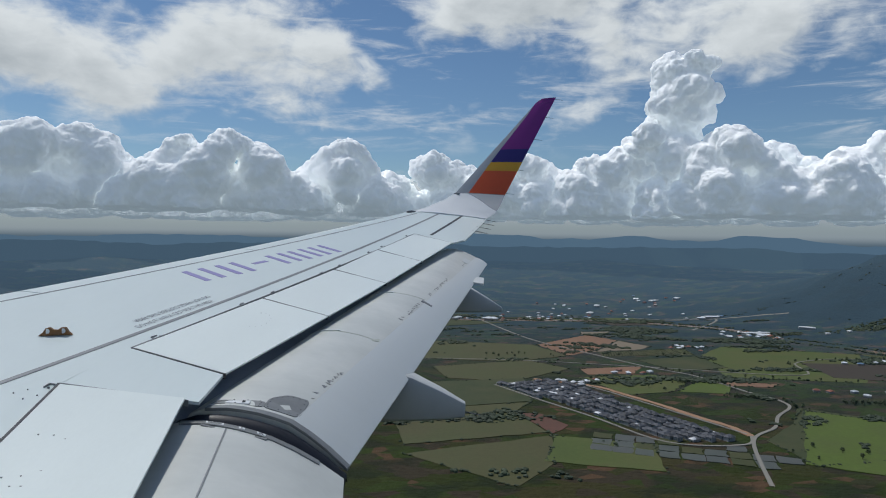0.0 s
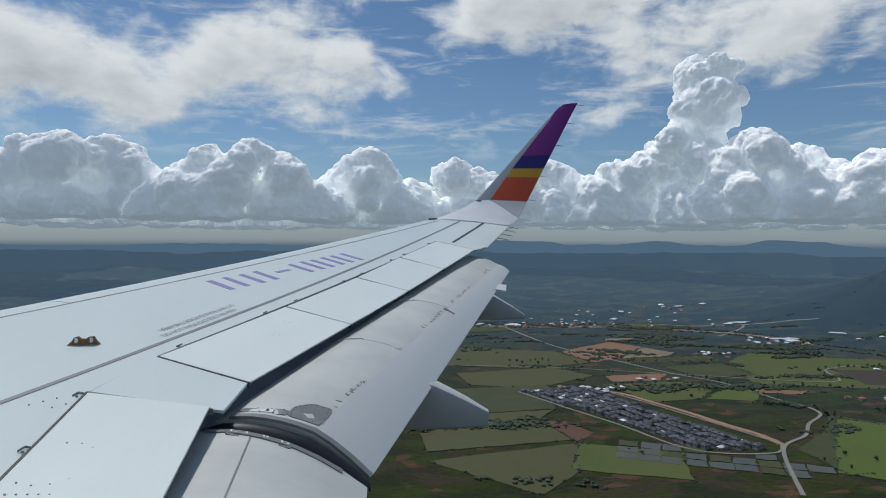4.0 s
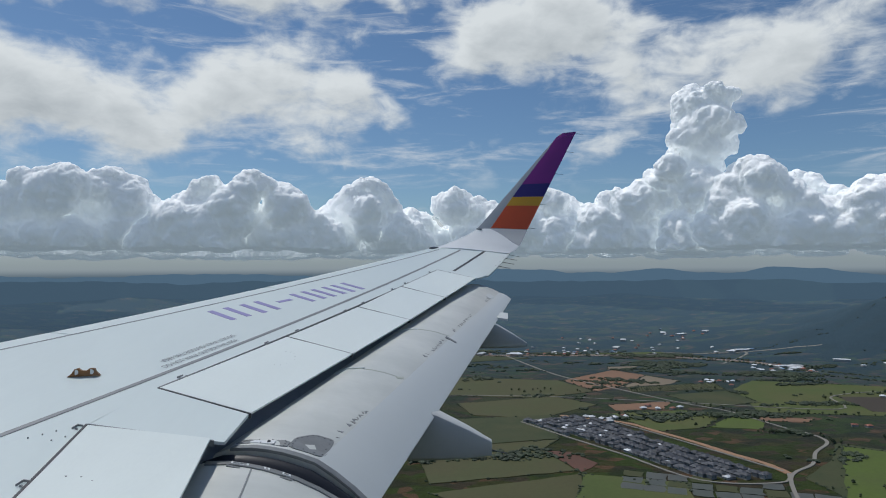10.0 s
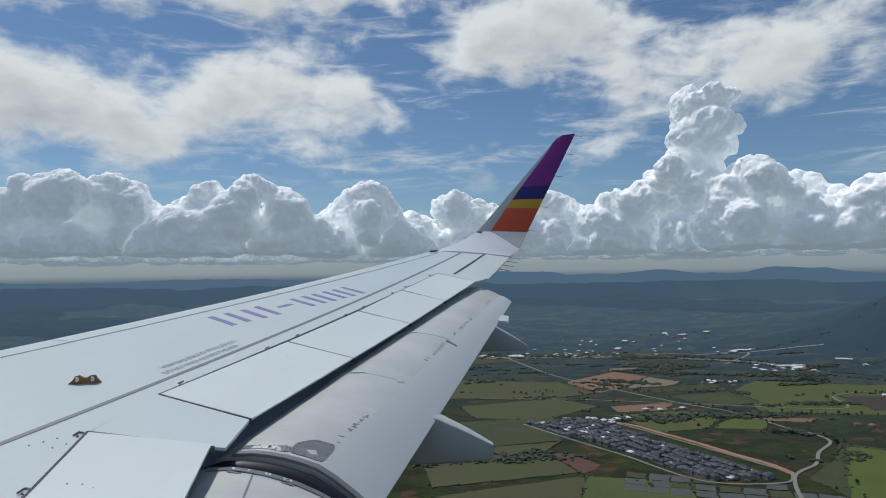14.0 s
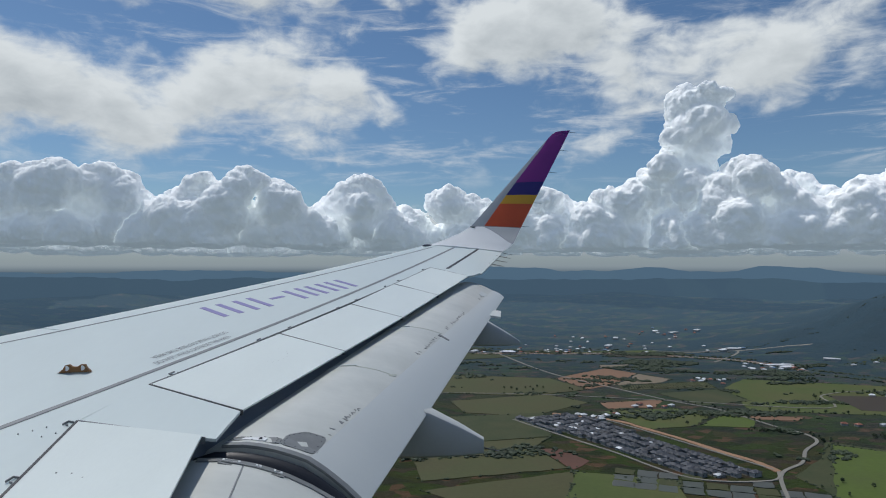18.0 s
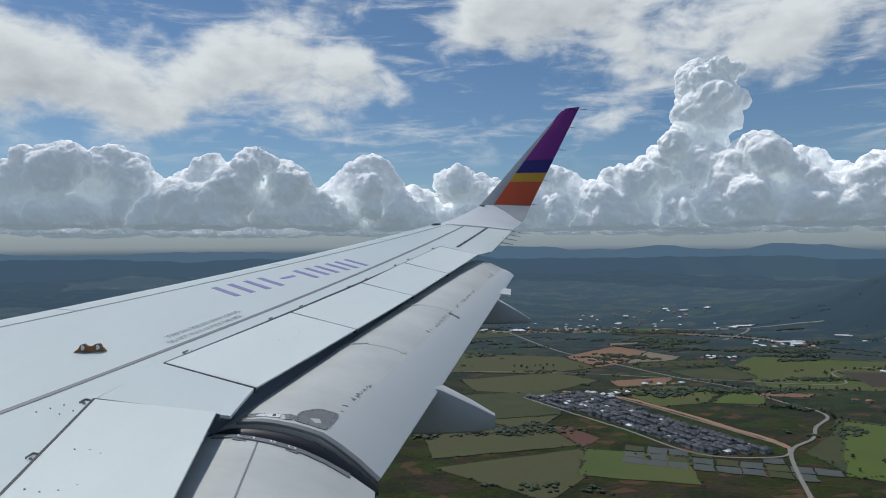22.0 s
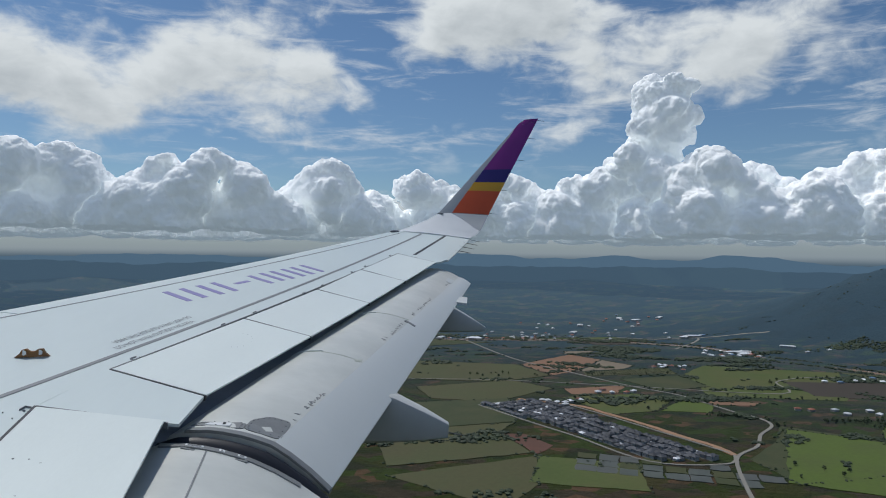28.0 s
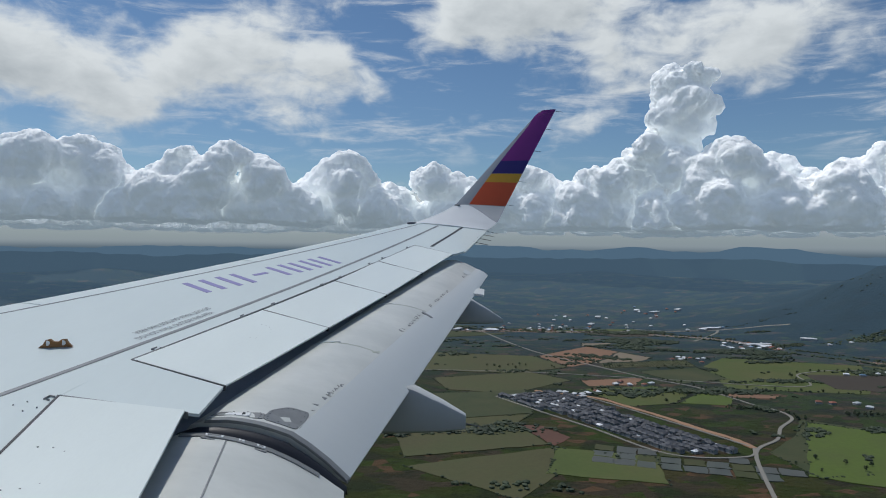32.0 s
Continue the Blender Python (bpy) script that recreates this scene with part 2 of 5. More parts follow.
def slab(name, a, b, c, d, mat, parent, label="", lift=0.0, thick=0.03, nu=4, nv=8, sink=0.0):
    """A panel lying in the surface: front-inner a, front-outer b, rear-outer c, rear-inner d (x, y). sink: the rear edge drops by so much."""
    rings = []
    for i in range(nv + 1):
        p, q = lerp(a, b, i / nv), lerp(d, c, i / nv)
        up = [(*lerp(p, q, j / nu), 0) for j in range(nu + 1)]
        t = [(x, y, top_z(x, y) + lift - sink * (j / nu)) for j, (x, y, _) in enumerate(up)]
        rings.append(t + [(x, y, z - thick * (1 - 0.75 * j / nu)) for j, (x, y, z) in reversed(list(enumerate(t)))])
    return loft(name, rings, mat, parent, label, smooth=True, sharp=30)


def strip(name, a, b, width, mat, parent, lift=0.004, n=12, label=""):
    """A thin painted or seam line along the surface."""
    rings = []
    for i in range(n + 1):
        x, y = lerp(a, b, i / n)
        rings.append([(x - width / 2, y, top_z(x - width / 2, y) + lift), (x + width / 2, y, top_z(x + width / 2, y) + lift), (x + width / 2, y, top_z(x, y) - 0.004), (x - width / 2, y, top_z(x, y) - 0.004)])
    return loft(name, rings, mat, parent, label, smooth=False)


def prism(name, poly, mat, parent, label="", lift=0.0, thick=0.04):
    n = len(poly)
    v = [(x, y, top_z(x, y) + lift) for x, y in poly] + [(x, y, top_z(x, y) + lift - thick) for x, y in poly]
    f = [tuple(range(n)), tuple(range(2 * n - 1, n - 1, -1))] + [(i, (i + 1) % n, n + (i + 1) % n, n + i) for i in range(n)]
    return put(name, mesh_of(name, v, f), mat, parent, label)


wing = tagged(new("aircraft_wing"), "white airliner wing with lowered flaps and a striped upturned tip", "aircraft wing")
wing.matrix_world = AIR

SLAT = 0.215  # chord of the front slats seen from above


def rear_x(y):
    """Where the fixed skin ends in front of spoilers and aileron."""
    for (y0, x0), (y1, x1) in zip(REAR, REAR[1:]):
        if y <= y1:
            return x0 + (x1 - x0) * (y - y0) / (y1 - y0)
    return REAR[-1][1]


REAR = [(-0.25, -1.655), (0.3, -1.74), (4.545, -2.393), (4.58, -2.393), (5.35, -2.256), (12.0, -0.082), (12.09, 0.225), (14.55, 0.93)]
rings = []
for y in [-0.25, 0.3, 1.5, 2.5, 3.5, 4.545, 4.58, 5.0, 5.35, 6.3, 7.3, 8.3, 9.3, 10.3, 11.2, 12.0, 12.09, 12.8, 13.6, 14.2, 14.55]:
    x0, x1 = front_x(y) + SLAT, rear_x(y)
    up = [(x, y, top_z(x, y)) for x in (x1 + (x0 - x1) * j / 8 for j in range(9))]
    t = 0.10 * (x1 - x0)
    rings.append(up + [(x0, y, up[-1][2] - 0.6 * t), (x0 + 0.4 * (x1 - x0), y, up[4][2] - t), (x1, y, up[0][2] - 0.5 * t)])
loft("upper_skin", rings, M_SKIN, wing, "white painted wing skin", sharp=35)
for i, (ya, yb) in enumerate(((-0.25, 3.1), (3.115, 6.5), (6.515, 9.4), (9.415, 12.1), (12.115, 14.42))):
    rings = []
    for j in range(5):
        y = ya + (yb - ya) * j / 4
        x = front_x(y)
        z, zr = top_z(x, y), top_z(x + SLAT - 0.008, y)
        s = 0.7 + 0.3 * (14.5 - y) / 14
        rings.append([(x + SLAT - 0.008, y, zr + 0.003), (x + 0.1, y, top_z(x + 0.1, y) + 0.004), (x, y, z), (x - 0.05 * s, y, z - 0.016), (x - 0.10 * s, y, z - 0.055), (x - 0.125 * s, y, z - 0.12 * s), (x - 0.09 * s, y, z - 0.20 * s), (x + 0.05, y, z - 0.25 * s), (x + SLAT - 0.008, y, z - 0.26 * s)])
    loft("slat", rings, M_SKIN, wing, "leading edge slat with a bright worn nose", sharp=50)
strip("slat_seam", (front_x(0.4) + SLAT, 0.4), (front_x(14.2) + SLAT, 14.2), 0.02, M_LINE, wing, 0.003)
strip("walkway_line", (-4.02, 0.4), (0.40, 14.42), 0.045, M_LINE, wing, 0.004, label="dark grey walkway limit line")

def bracket_mark(q, along, depth, width, parent, lift=0.0115):
    """Three thin dark lines that outline a small hinge cut-out in front of a panel's edge."""
    d = Vector(along).normalized()
    f = Vector((-d.y, d.x)) if d.y > 0 else Vector((d.y, -d.x))
    q = Vector(q)
    for p0, p1 in ((q, q + f * depth), (q + f * depth, q + f * depth + d * width), (q + d * width, q + f * depth * 0.45 + d * width)):
        e = (p1 - p0).normalized()
        s2 = Vector((-e.y, e.x)) * 0.0028
        prism("hinge_line", [tuple(p0 - s2), tuple(p1 - s2), tuple(p1 + s2), tuple(p0 + s2)], M_LINE, parent, lift=lift, thick=0.012)


# spoilers, each its own panel; the cove under them is dark
H = [(-2.246, 5.358), (-1.636, 7.160), (-1.086, 8.810), (-0.623, 10.353), (-0.075, 12.0)]
R = [(-1.407, 5.024), (-0.879, 6.778), (-0.379, 8.399), (0.067, 9.887), (0.596, 11.590)]
for i in range(4):
    g = 0.008
    dh, dr = (H[i + 1][0] - H[i][0]) / (H[i + 1][1] - H[i][1]), (R[i + 1][0] - R[i][0]) / (R[i + 1][1] - R[i][1])
    a, b = (H[i][0] + 0.006 + dh * g, H[i][1] + g), (H[i + 1][0] + 0.006 - dh * g, H[i + 1][1] - g)
    c, d = (R[i + 1][0] - dr * g, R[i + 1][1] - g), (R[i][0] + dr * g, R[i][1] + g)
    sp = slab("spoiler", a, b, c, d, M_SPOILER, wing, "flush white spoiler panel", 0.006, 0.05, sink=-0.004)
    for s in (0.14, 0.82):
        q = lerp(a, b, s)
        bracket_mark(q, (b[0] - a[0], b[1] - a[1]), 0.055, 0.07, sp)
slab("spoiler", (-1.705, -0.25), (-2.378, 4.545), (-1.520, 4.486), (-0.867, -0.25), M_SPOILER, wing, "inboard spoiler panel, brighter white", 0.010, 0.06, sink=-0.02)
def seam(a, b, width, lift=0.0078, mat=None):
    """A dark gap between two panels from a to b (x, y)."""
    d = (Vector(b) - Vector(a)).normalized()
    s = Vector((-d.y, d.x)) * width / 2
    n = 6
    pts = [Vector(lerp(a, b, i / n)) for i in range(n + 1)]
    rings = []
    for p in pts:
        q, r = p + s, p - s
        z0, z1 = top_z(q.x, q.y), top_z(r.x, r.y)
        rings.append([(q.x, q.y, z0 + lift), (r.x, r.y, z1 + lift), (r.x, r.y, z1 - 0.03), (q.x, q.y, z0 - 0.03)])
    return loft("panel_gap", rings, mat or M_SEAL, wing, smooth=False)


for i, wd in enumerate((0.018, 0.021, 0.025, 0.030)):
    seam(H[i], R[i], wd)
seam((-0.07, 12.0), (0.58, 11.6), 0.012, 0.009, M_LINE)
seam((H[0][0] - 0.004, H[0][1]), (H[4][0] - 0.004, H[4][1]), 0.010, 0.008, M_LINE)
seam((-1.805, 0.5), (-2.388, 4.553), 0.016, 0.013, M_SEAL)
seam((-2.386, 4.553), (-1.50, 4.492), 0.009, 0.014, M_LINE)
prism("fixed_panel", [(-2.381, 4.562), (-2.252, 5.345), (-1.418, 5.012), (-1.43, 4.50), (-1.508, 4.498)], M_SKIN, wing, "white fixed trailing panel", 0.006, 0.022)
prism("fixed_panel", [(-0.068, 12.008), (0.215, 12.095), (0.815, 11.965), (0.69, 11.70), (0.604, 11.598)], M_SKIN, wing, "white fixed trailing panel", 0.006, 0.026)
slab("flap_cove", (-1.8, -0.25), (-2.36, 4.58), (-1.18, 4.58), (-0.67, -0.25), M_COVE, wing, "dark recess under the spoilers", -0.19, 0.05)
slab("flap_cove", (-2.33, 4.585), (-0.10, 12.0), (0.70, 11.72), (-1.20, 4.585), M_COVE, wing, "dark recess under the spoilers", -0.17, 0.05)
aileron = slab("aileron", (0.243, 12.11), (0.95, 14.545), (1.499, 14.668), (0.839, 11.985), M_SKIN, wing, "white aileron", 0.006, 0.08, nv=5, sink=0.02)
strip("aileron_seam", (0.228, 12.05), (0.935, 14.54), 0.052, M_SEAL, wing, 0.009)
strip("aileron_end_seam", (0.95, 14.55), (1.49, 14.69), 0.05, M_SEAL, wing, 0.009, 3)


# lowered flaps
def flap_ring(y, xc, zc, xm, zm, xt, zt, nose=0.30):
    """A flap's section: nose under the wing, crest, seam, sharp rear edge, underside."""
    pts = [(xc - nose, zc - 0.11), (xc - nose * 0.85, zc - 0.045), (xc - nose * 0.5, zc - 0.008), (xc, zc)]
    for s in (0.25, 0.5, 0.75, 1.0):
        bulge = 0.018 * math.sin(math.pi * s)
        pts.append((xc + (xm - xc) * s, zc + (zm - zc) * s + bulge))
    for s in (0.3, 0.65, 1.0):
        pts.append((xm + (xt - xm) * s, zm + (zt - zm) * s + 0.022 * math.sin(math.pi * s)))
    pts += [(xt - 0.005, zt - 0.014), (xm - 0.04, zm - 0.14), (xc, zc - 0.20), (xc - nose * 0.8, zc - 0.17)]
    return [(x, y, z) for x, z in pts]


def outer_flap(s):
    y = 4.62 + (11.74 - 4.62) * s
    return flap_ring(y, -1.27 + 1.92 * s, -1.455 + 0.765 * s, -0.83 + 1.86 * s, -1.545 + 0.72 * s, -0.42 + 1.664 * s, -1.858 + 0.923 * s)


def inner_flap(s):
    y = 4.47 - 4.02 * s
    k = -0.30 * s
    return flap_ring(y, -1.39 + 0.48 * s, -1.505 + k, -0.92 + 0.42 * s, -1.60 + k, -0.43 + 0.36 * s, -1.868 + k)


flap_out = loft("flap", [outer_flap(i / 16) for i in range(17)], M_FLAP, wing, "lowered outer flap with grey streaked paint", sharp=50)
flap_in = loft("flap", [inner_flap(1.17 * i / 10) for i in range(11)], M_FLAP, wing, "lowered inner flap with grey streaked paint", sharp=50)
# rear part of the outer flap, a smoother plate from the seam to the edge
rings = []
for i in range(13):
    r = outer_flap(0.004 + 0.992 * i / 12)
    a, b, c = (Vector(r[k]) for k in (7, 8, 9))
    e = Vector(r[10])
    rings.append([p + Vector((0.002, 0, 0.004)) for p in (a, b, c, e)] + [p - Vector((0.002, 0, 0.004)) for p in (e, c, b, a)])
loft("flap_rear_plate", rings, M_FLAPTE, flap_out, "smoother light grey plate along the edge", sharp=40)
rng = random.Random(4)


def on_flap(fl, s, u):
    """A point on a flap's upper side: s along the span, u from the crest (0) to the seam (1)."""
    r = fl(s)
    k = 3 + u * 4
    i = max(0, min(int(k), 8))
    return Vector(lerp(r[i], r[i + 1], k - i))


def patch(name, outline, mat, parent, label="", fl=None, lift=0.004, thick=0.008, rounds=0):
    """A thin plate or mark lying on a flap; outline in (s, u), its corners rounded off so many times."""
    for _ in range(rounds):
        outline = [lerp(p, q, t) for p, q in zip(outline, outline[1:] + outline[:1]) for t in (0.13, 0.87)]
    top = [on_flap(fl or outer_flap, s, u) + Vector((0, 0, lift)) for s, u in outline]
    low = [p - Vector((0, 0, thick)) for p in top]
    n = len(top)
    return put(name, mesh_of(name, top + low, [tuple(range(n)), tuple(range(n, 2 * n))] + [(i, (i + 1) % n, n + (i + 1) % n, n + i) for i in range(n)]), mat, parent, label)


def flap_strip(name, sa, sb, ua, ub, width, mat, parent, lift=0.003, fl=None):
    """A thin line across a flap from (sa, ua) to (sb, ub), bent with its skin."""
    rings = []
    for i in range(11):
        s, u = lerp((sa, ua), (sb, ub), i / 10)
        a, b = (on_flap(fl or outer_flap, q, u) for q in (s, s + width))
        up = Vector((0, 0, lift))
        rings.append([a + up, b + up, b - up, a - up])
    return loft(name, rings, mat, parent, smooth=False)


# smears of grease torn forward from the seam, in clusters
for s0, s1, n in ((0.035, 0.075, 4), (0.09, 0.145, 11), (0.38, 0.40, 3), (0.42, 0.49, 11), (0.56, 0.575, 2), (0.60, 0.71, 14), (0.86, 0.93, 5)):
    for k in range(n):
        s = s0 + (s1 - s0) * (k + rng.uniform(0.0, 0.9)) / n
        u, run, wd = 0.96 - rng.random() * 0.05, rng.uniform(0.03, 0.10), rng.uniform(0.0010, 0.0034)
        tilt = rng.uniform(-0.002, 0.004)
        patch("smear", [(s, u), (s + wd, u + 0.01), (s + wd * 0.8 + tilt, u - run * 0.6), (s + wd * 0.3 + tilt, u - run)], M_SMEAR if k % 3 else M_LINE, flap_out, lift=0.003)
# sheet joints across the flap, with a stain and a small bracket where they meet the seam
for s, tilt in ((0.268, 0.004), (0.505, 0.02)):
    flap_strip("sheet_joint", s, s + tilt, -0.3, 0.95, 0.0018, M_STAIN, flap_out)
    flap_strip("joint_lip", s, s + 0.003, -0.6, 0.04, 0.003, M_FLAPTE, flap_out, lift=0.010)
patch("joint_stain", [(0.266, 0.84), (0.270, 0.80), (0.280, 0.93), (0.272, 0.96)], M_STAIN, flap_out, "greenish stain at a joint", lift=0.004)
patch("seam_clip", [(0.508, 0.90), (0.516, 0.90), (0.512, 1.25), (0.506, 1.25)], M_LINE, flap_out, "small dark clip", lift=0.012, thick=0.014)
patch("seam_plate", [(0.90, 0.75), (0.935, 0.70), (0.94, 1.0), (0.90, 1.0)], M_FLAPTE, flap_out, lift=0.006, rounds=1)
# the end rib and seal between the two flaps, and the alloy track plate
rings = []
for k in range(1, 11):
    a, b = Vector(inner_flap(0)[k]), Vector(outer_flap(0)[k])
    row = [a.lerp(b, q) + Vector((0, 0, dz)) for q, dz in ((0.04, -0.075), (0.18, -0.05), (0.34, -0.022), (0.52, -0.008), (0.70, -0.016), (0.86, -0.04), (0.97, -0.07))]
    rings.append(row + [p - Vector((0, 0, 0.03)) for p in reversed(row)])
loft("flap_gap_seal", rings, M_SEAL, wing, "black rounded seal between the flaps", sharp=80)
for y0, y1, k0, k1, mat, nm in ((4.605, 4.66, 2, 10, M_PLATE, "end_rib"), (4.415, 4.47, 2, 9, M_PLATE, "end_rib")):
    rings = []
    for k in range(k0, k1 + 1):
        fl = (lambda yy: outer_flap((yy - 4.62) / 7.12)) if y0 > 4.5 else (lambda yy: inner_flap((4.47 - yy) / 4.02))
        a, b = Vector(fl(y0)[k]), Vector(fl(y1)[k])
        rings.append([a + Vector((0, 0, 0.010)), b + Vector((0, 0, 0.008)), b - Vector((0, 0, 0.012)), a - Vector((0, 0, 0.012))])
    loft(nm, rings, mat, wing, "worn alloy flap end rib", sharp=40)


def dotted_plate(outline, mat, label, rounds=2):
    pl = patch("track_plate", outline, mat, flap_out, label, lift=0.006, thick=0.012, rounds=rounds)
    n = len(outline)
    cs, cu = sum(p[0] for p in outline) / n, sum(p[1] for p in outline) / n
    for (s, u), (s2, u2) in zip(outline, outline[1:] + outline[:1]):
        for t in (0.25, 0.6, 0.95):
            ss, uu = cs + (s + (s2 - s) * t - cs) * 0.84, cu + (u + (u2 - u) * t - cu) * 0.84
            q = on_flap(outer_flap, ss, uu) + Vector((0, 0, 0.007))
            bm = bmesh.new()
            bmesh.ops.create_cone(bm, cap_ends=True, segments=6, radius1=0.006, radius2=0.004, depth=0.003, matrix=Matrix.Translation(q))
            rv = bpy.data.meshes.new("rivet")
            bm.to_mesh(rv)
            bm.free()
            put("rivet", rv, M_DARK, pl)
    return pl


dotted_plate([(0.0115, -0.30), (0.019, -0.24), (0.025, 0.40), (0.0115, 0.44)], M_PLATE, "grey riveted alloy plate at the flap's end", 1)
dotted_plate([(0.012, 0.44), (0.034, 0.40), (0.050, 0.60), (0.052, 0.95), (0.012, 1.04)], M_PLATE, "grey riveted alloy plate with rounded corners")
patch("label_plate", [(0.0125, -0.12), (0.0175, -0.10), (0.0195, 0.20), (0.0125, 0.22)], M_WHITE, flap_out, "small worn white label plate", lift=0.0085, thick=0.006)
patch("label_mark", [(0.014, 0.10), (0.0185, 0.08), (0.0185, 0.12), (0.016, 0.14)], M_SEAL, flap_out, lift=0.0105, thick=0.004)
for u0, u1 in ((0.05, 0.30), (0.52, 0.60), (0.78, 0.90)):
    patch("slot", [(0.003, u0), (0.010, u0), (0.010, u1), (0.003, u1)], M_WHITE, flap_in, "bright rim of a slot", fl=inner_flap, lift=0.013, thick=0.012)
    patch("slot_hole", [(0.0045, u0 + 0.03), (0.0085, u0 + 0.03), (0.0085, u1 - 0.03), (0.0045, u1 - 0.03)], M_PLATE, flap_in, fl=inner_flap, lift=0.015, thick=0.008)
patch("edge_strip", [(0.0, 0.0), (0.020, 0.0), (0.020, 0.92), (0.0, 0.96)], M_PLATE, flap_in, "grey edge strip of the inner flap", fl=inner_flap, lift=0.009, thick=0.014)


# flap track fairings
def fairing(y, xs, tops, bots, wid, rod):
    rings = []
    for x, zt, zb, wd in zip(xs, tops, bots, wid):
        mid, hh = (zt + zb) / 2, (zt - zb) / 2
        ring = []
        for j in range(14):
            a = 2 * math.pi * j / 14
            ca, sa = math.cos(a), math.sin(a)
            ring.append((x, y + wd * math.copysign(abs(ca) ** 0.28, ca), mid + hh * math.copysign(abs(sa) ** (0.30 if sa > 0 else 0.6), sa)))
        rings.append(ring)
    ob = loft("flap_track_fairing", rings, M_FAIR, wing, "grey wedge-shaped flap track fairing with a flat top", sharp=32)
    a = Vector((xs[-1] - 0.01, y, (tops[-1] + bots[-1]) / 2 - 0.02))
    if rod:
        tube("drain_rod", a, a + Vector((0.16, 0.0, -0.03)), 0.006, M_DARK, ob)
    return ob


def tube(name, a, b, r, mat, parent, seg=6):
    a, b = Vector(a), Vector(b)
    bm = bmesh.new()
    bmesh.ops.create_cone(bm, cap_ends=True, segments=seg, radius1=r, radius2=r * 0.6, depth=(b - a).length, matrix=Matrix.Translation((a + b) / 2) @ (b - a).to_track_quat("Z", "Y").to_matrix().to_4x4())
    me = bpy.data.meshes.new(name)
    bm.to_mesh(me)
    bm.free()
    return put(name, me, mat, parent)


fairing(6.411, (-1.7, -1.4, -0.9, -0.4, 0.0, 0.3, 0.533), (-1.62, -1.55, -1.5, -1.52, -1.61, -1.75, -1.875), (-1.75, -1.93, -2.06, -2.075, -2.06, -2.04, -2.015), (0.03, 0.12, 0.15, 0.15, 0.13, 0.10, 0.05), True)
fairing(9.964, (-0.8, -0.5, 0.0, 0.45, 0.83, 1.1, 1.312), (-1.2, -1.12, -1.06, -1.09, -1.16, -1.31, -1.44), (-1.28, -1.42, -1.53, -1.545, -1.53, -1.515, -1.50), (0.03, 0.09, 0.12, 0.12, 0.10, 0.08, 0.035), False)
prism("flap_tab", [(0.76, 10.25), (0.83, 10.62), (1.08, 10.60), (1.04, 10.22)], M_FLAPTE, wing, lift=-0.30, thick=0.03)

# ---- upturned wing tip ----
def tip_ring(a, b, thick, inward):
    """A thin wing section between its front point a and rear point b; the inner face bows by inward."""
    a, b, inward = Vector(a), Vector(b), Vector(inward).normalized()
    ring = []
    for s, t in ((0, 0), (0.06, 0.45), (0.2, 0.9), (0.4, 1.0), (0.65, 0.7), (0.85, 0.3), (1, 0.02)):
        ring.append(a.lerp(b, s) + inward * thick * 0.25 * t)
    for s, t in ((1, -0.02), (0.7, -0.5), (0.4, -1.0), (0.15, -0.9), (0.04, -0.5)):
        ring.append(a.lerp(b, s) + inward * thick * t)
    return ring


TIPS = [((-0.20, 14.42, -0.10), (1.470, 14.56, -0.165), 0.15, (0, 0, 1)), ((0.02, 14.64, -0.03), (1.56, 14.66, -0.12), 0.14, (0, -0.25, 1)), ((0.24, 14.85, 0.06), (1.66, 14.73, -0.05), 0.13, (0, -0.5, 0.9)), ((0.53, 15.05, 0.20), (1.735, 14.80, 0.03), 0.12, (0, -0.75, 0.7)),
        ((0.67, 15.135, 0.285), (1.84, 15.03, 0.20), 0.11, (0, -0.85, 0.5)), ((0.791, 15.208, 0.367), (1.929, 15.205, 0.372), 0.10, (0, -0.92, 0.4))]
rings = [tip_ring(*t) for t in TIPS]
loft("tip_blend", rings, M_WHITE, wing, "white curved blend into the wing tip", sharp=50)


# the grey foot of the tip runs down into the blend along its rear edge
rings = []
xs7 = (0, 0.06, 0.2, 0.4, 0.65, 0.85, 1)
for i in range(7):
    k = 5 - 2.3 * i / 6
    j = min(int(k), 4)
    r0, r1 = tip_ring(*TIPS[j]), tip_ring(*TIPS[j + 1])
    ring = [p.lerp(q, k - j) for p, q in zip(r0, r1)]
    f0 = 0.26 + 0.72 * i / 6
    face = []
    for u in (0, 0.25, 0.5, 0.75, 1.0):
        f = f0 + (1 - f0) * u
        j2 = min(5, max(n for n in range(6) if xs7[n] <= f + 1e-9))
        face.append(ring[j2].lerp(ring[j2 + 1], (f - xs7[j2]) / (xs7[j2 + 1] - xs7[j2])))
    o = Vector((0, -0.004, 0.003))
    rings.append([p + o for p in face] + [p - o for p in reversed(face)])
loft("grey_foot", rings, M_SHARK, wing, "grey painted foot of the wing tip", sharp=50)


def blade(s, shift=0.0):
    a, b = Vector((0.791, 15.208, 0.367)), Vector((1.929, 15.205, 0.372))
    a = a.lerp(Vector((2.685, 16.189, 2.659)), s)
    b = b.lerp(Vector((3.169, 16.25, 2.815)), s)
    return a, b


rings = []
for i in range(11):
    a, b = blade(i / 10)
    rings.append(tip_ring(a, b, 0.10 - 0.06 * i / 10, (0, -0.92, 0.4)))
for da, db in (((0.07, 0.025, 0.07), (0.004, 0.003, 0.008)), ((0.15, 0.045, 0.115), (0.006, 0.004, 0.013))):
    a, b = blade(1)
    rings.append(tip_ring(a + Vector(da), b + Vector(db), 0.03, (0, -0.92, 0.4)))
sharklet = loft("sharklet", rings, M_SHARK, wing, "tall upturned wing tip with purple, navy, yellow and orange bands", sharp=50)


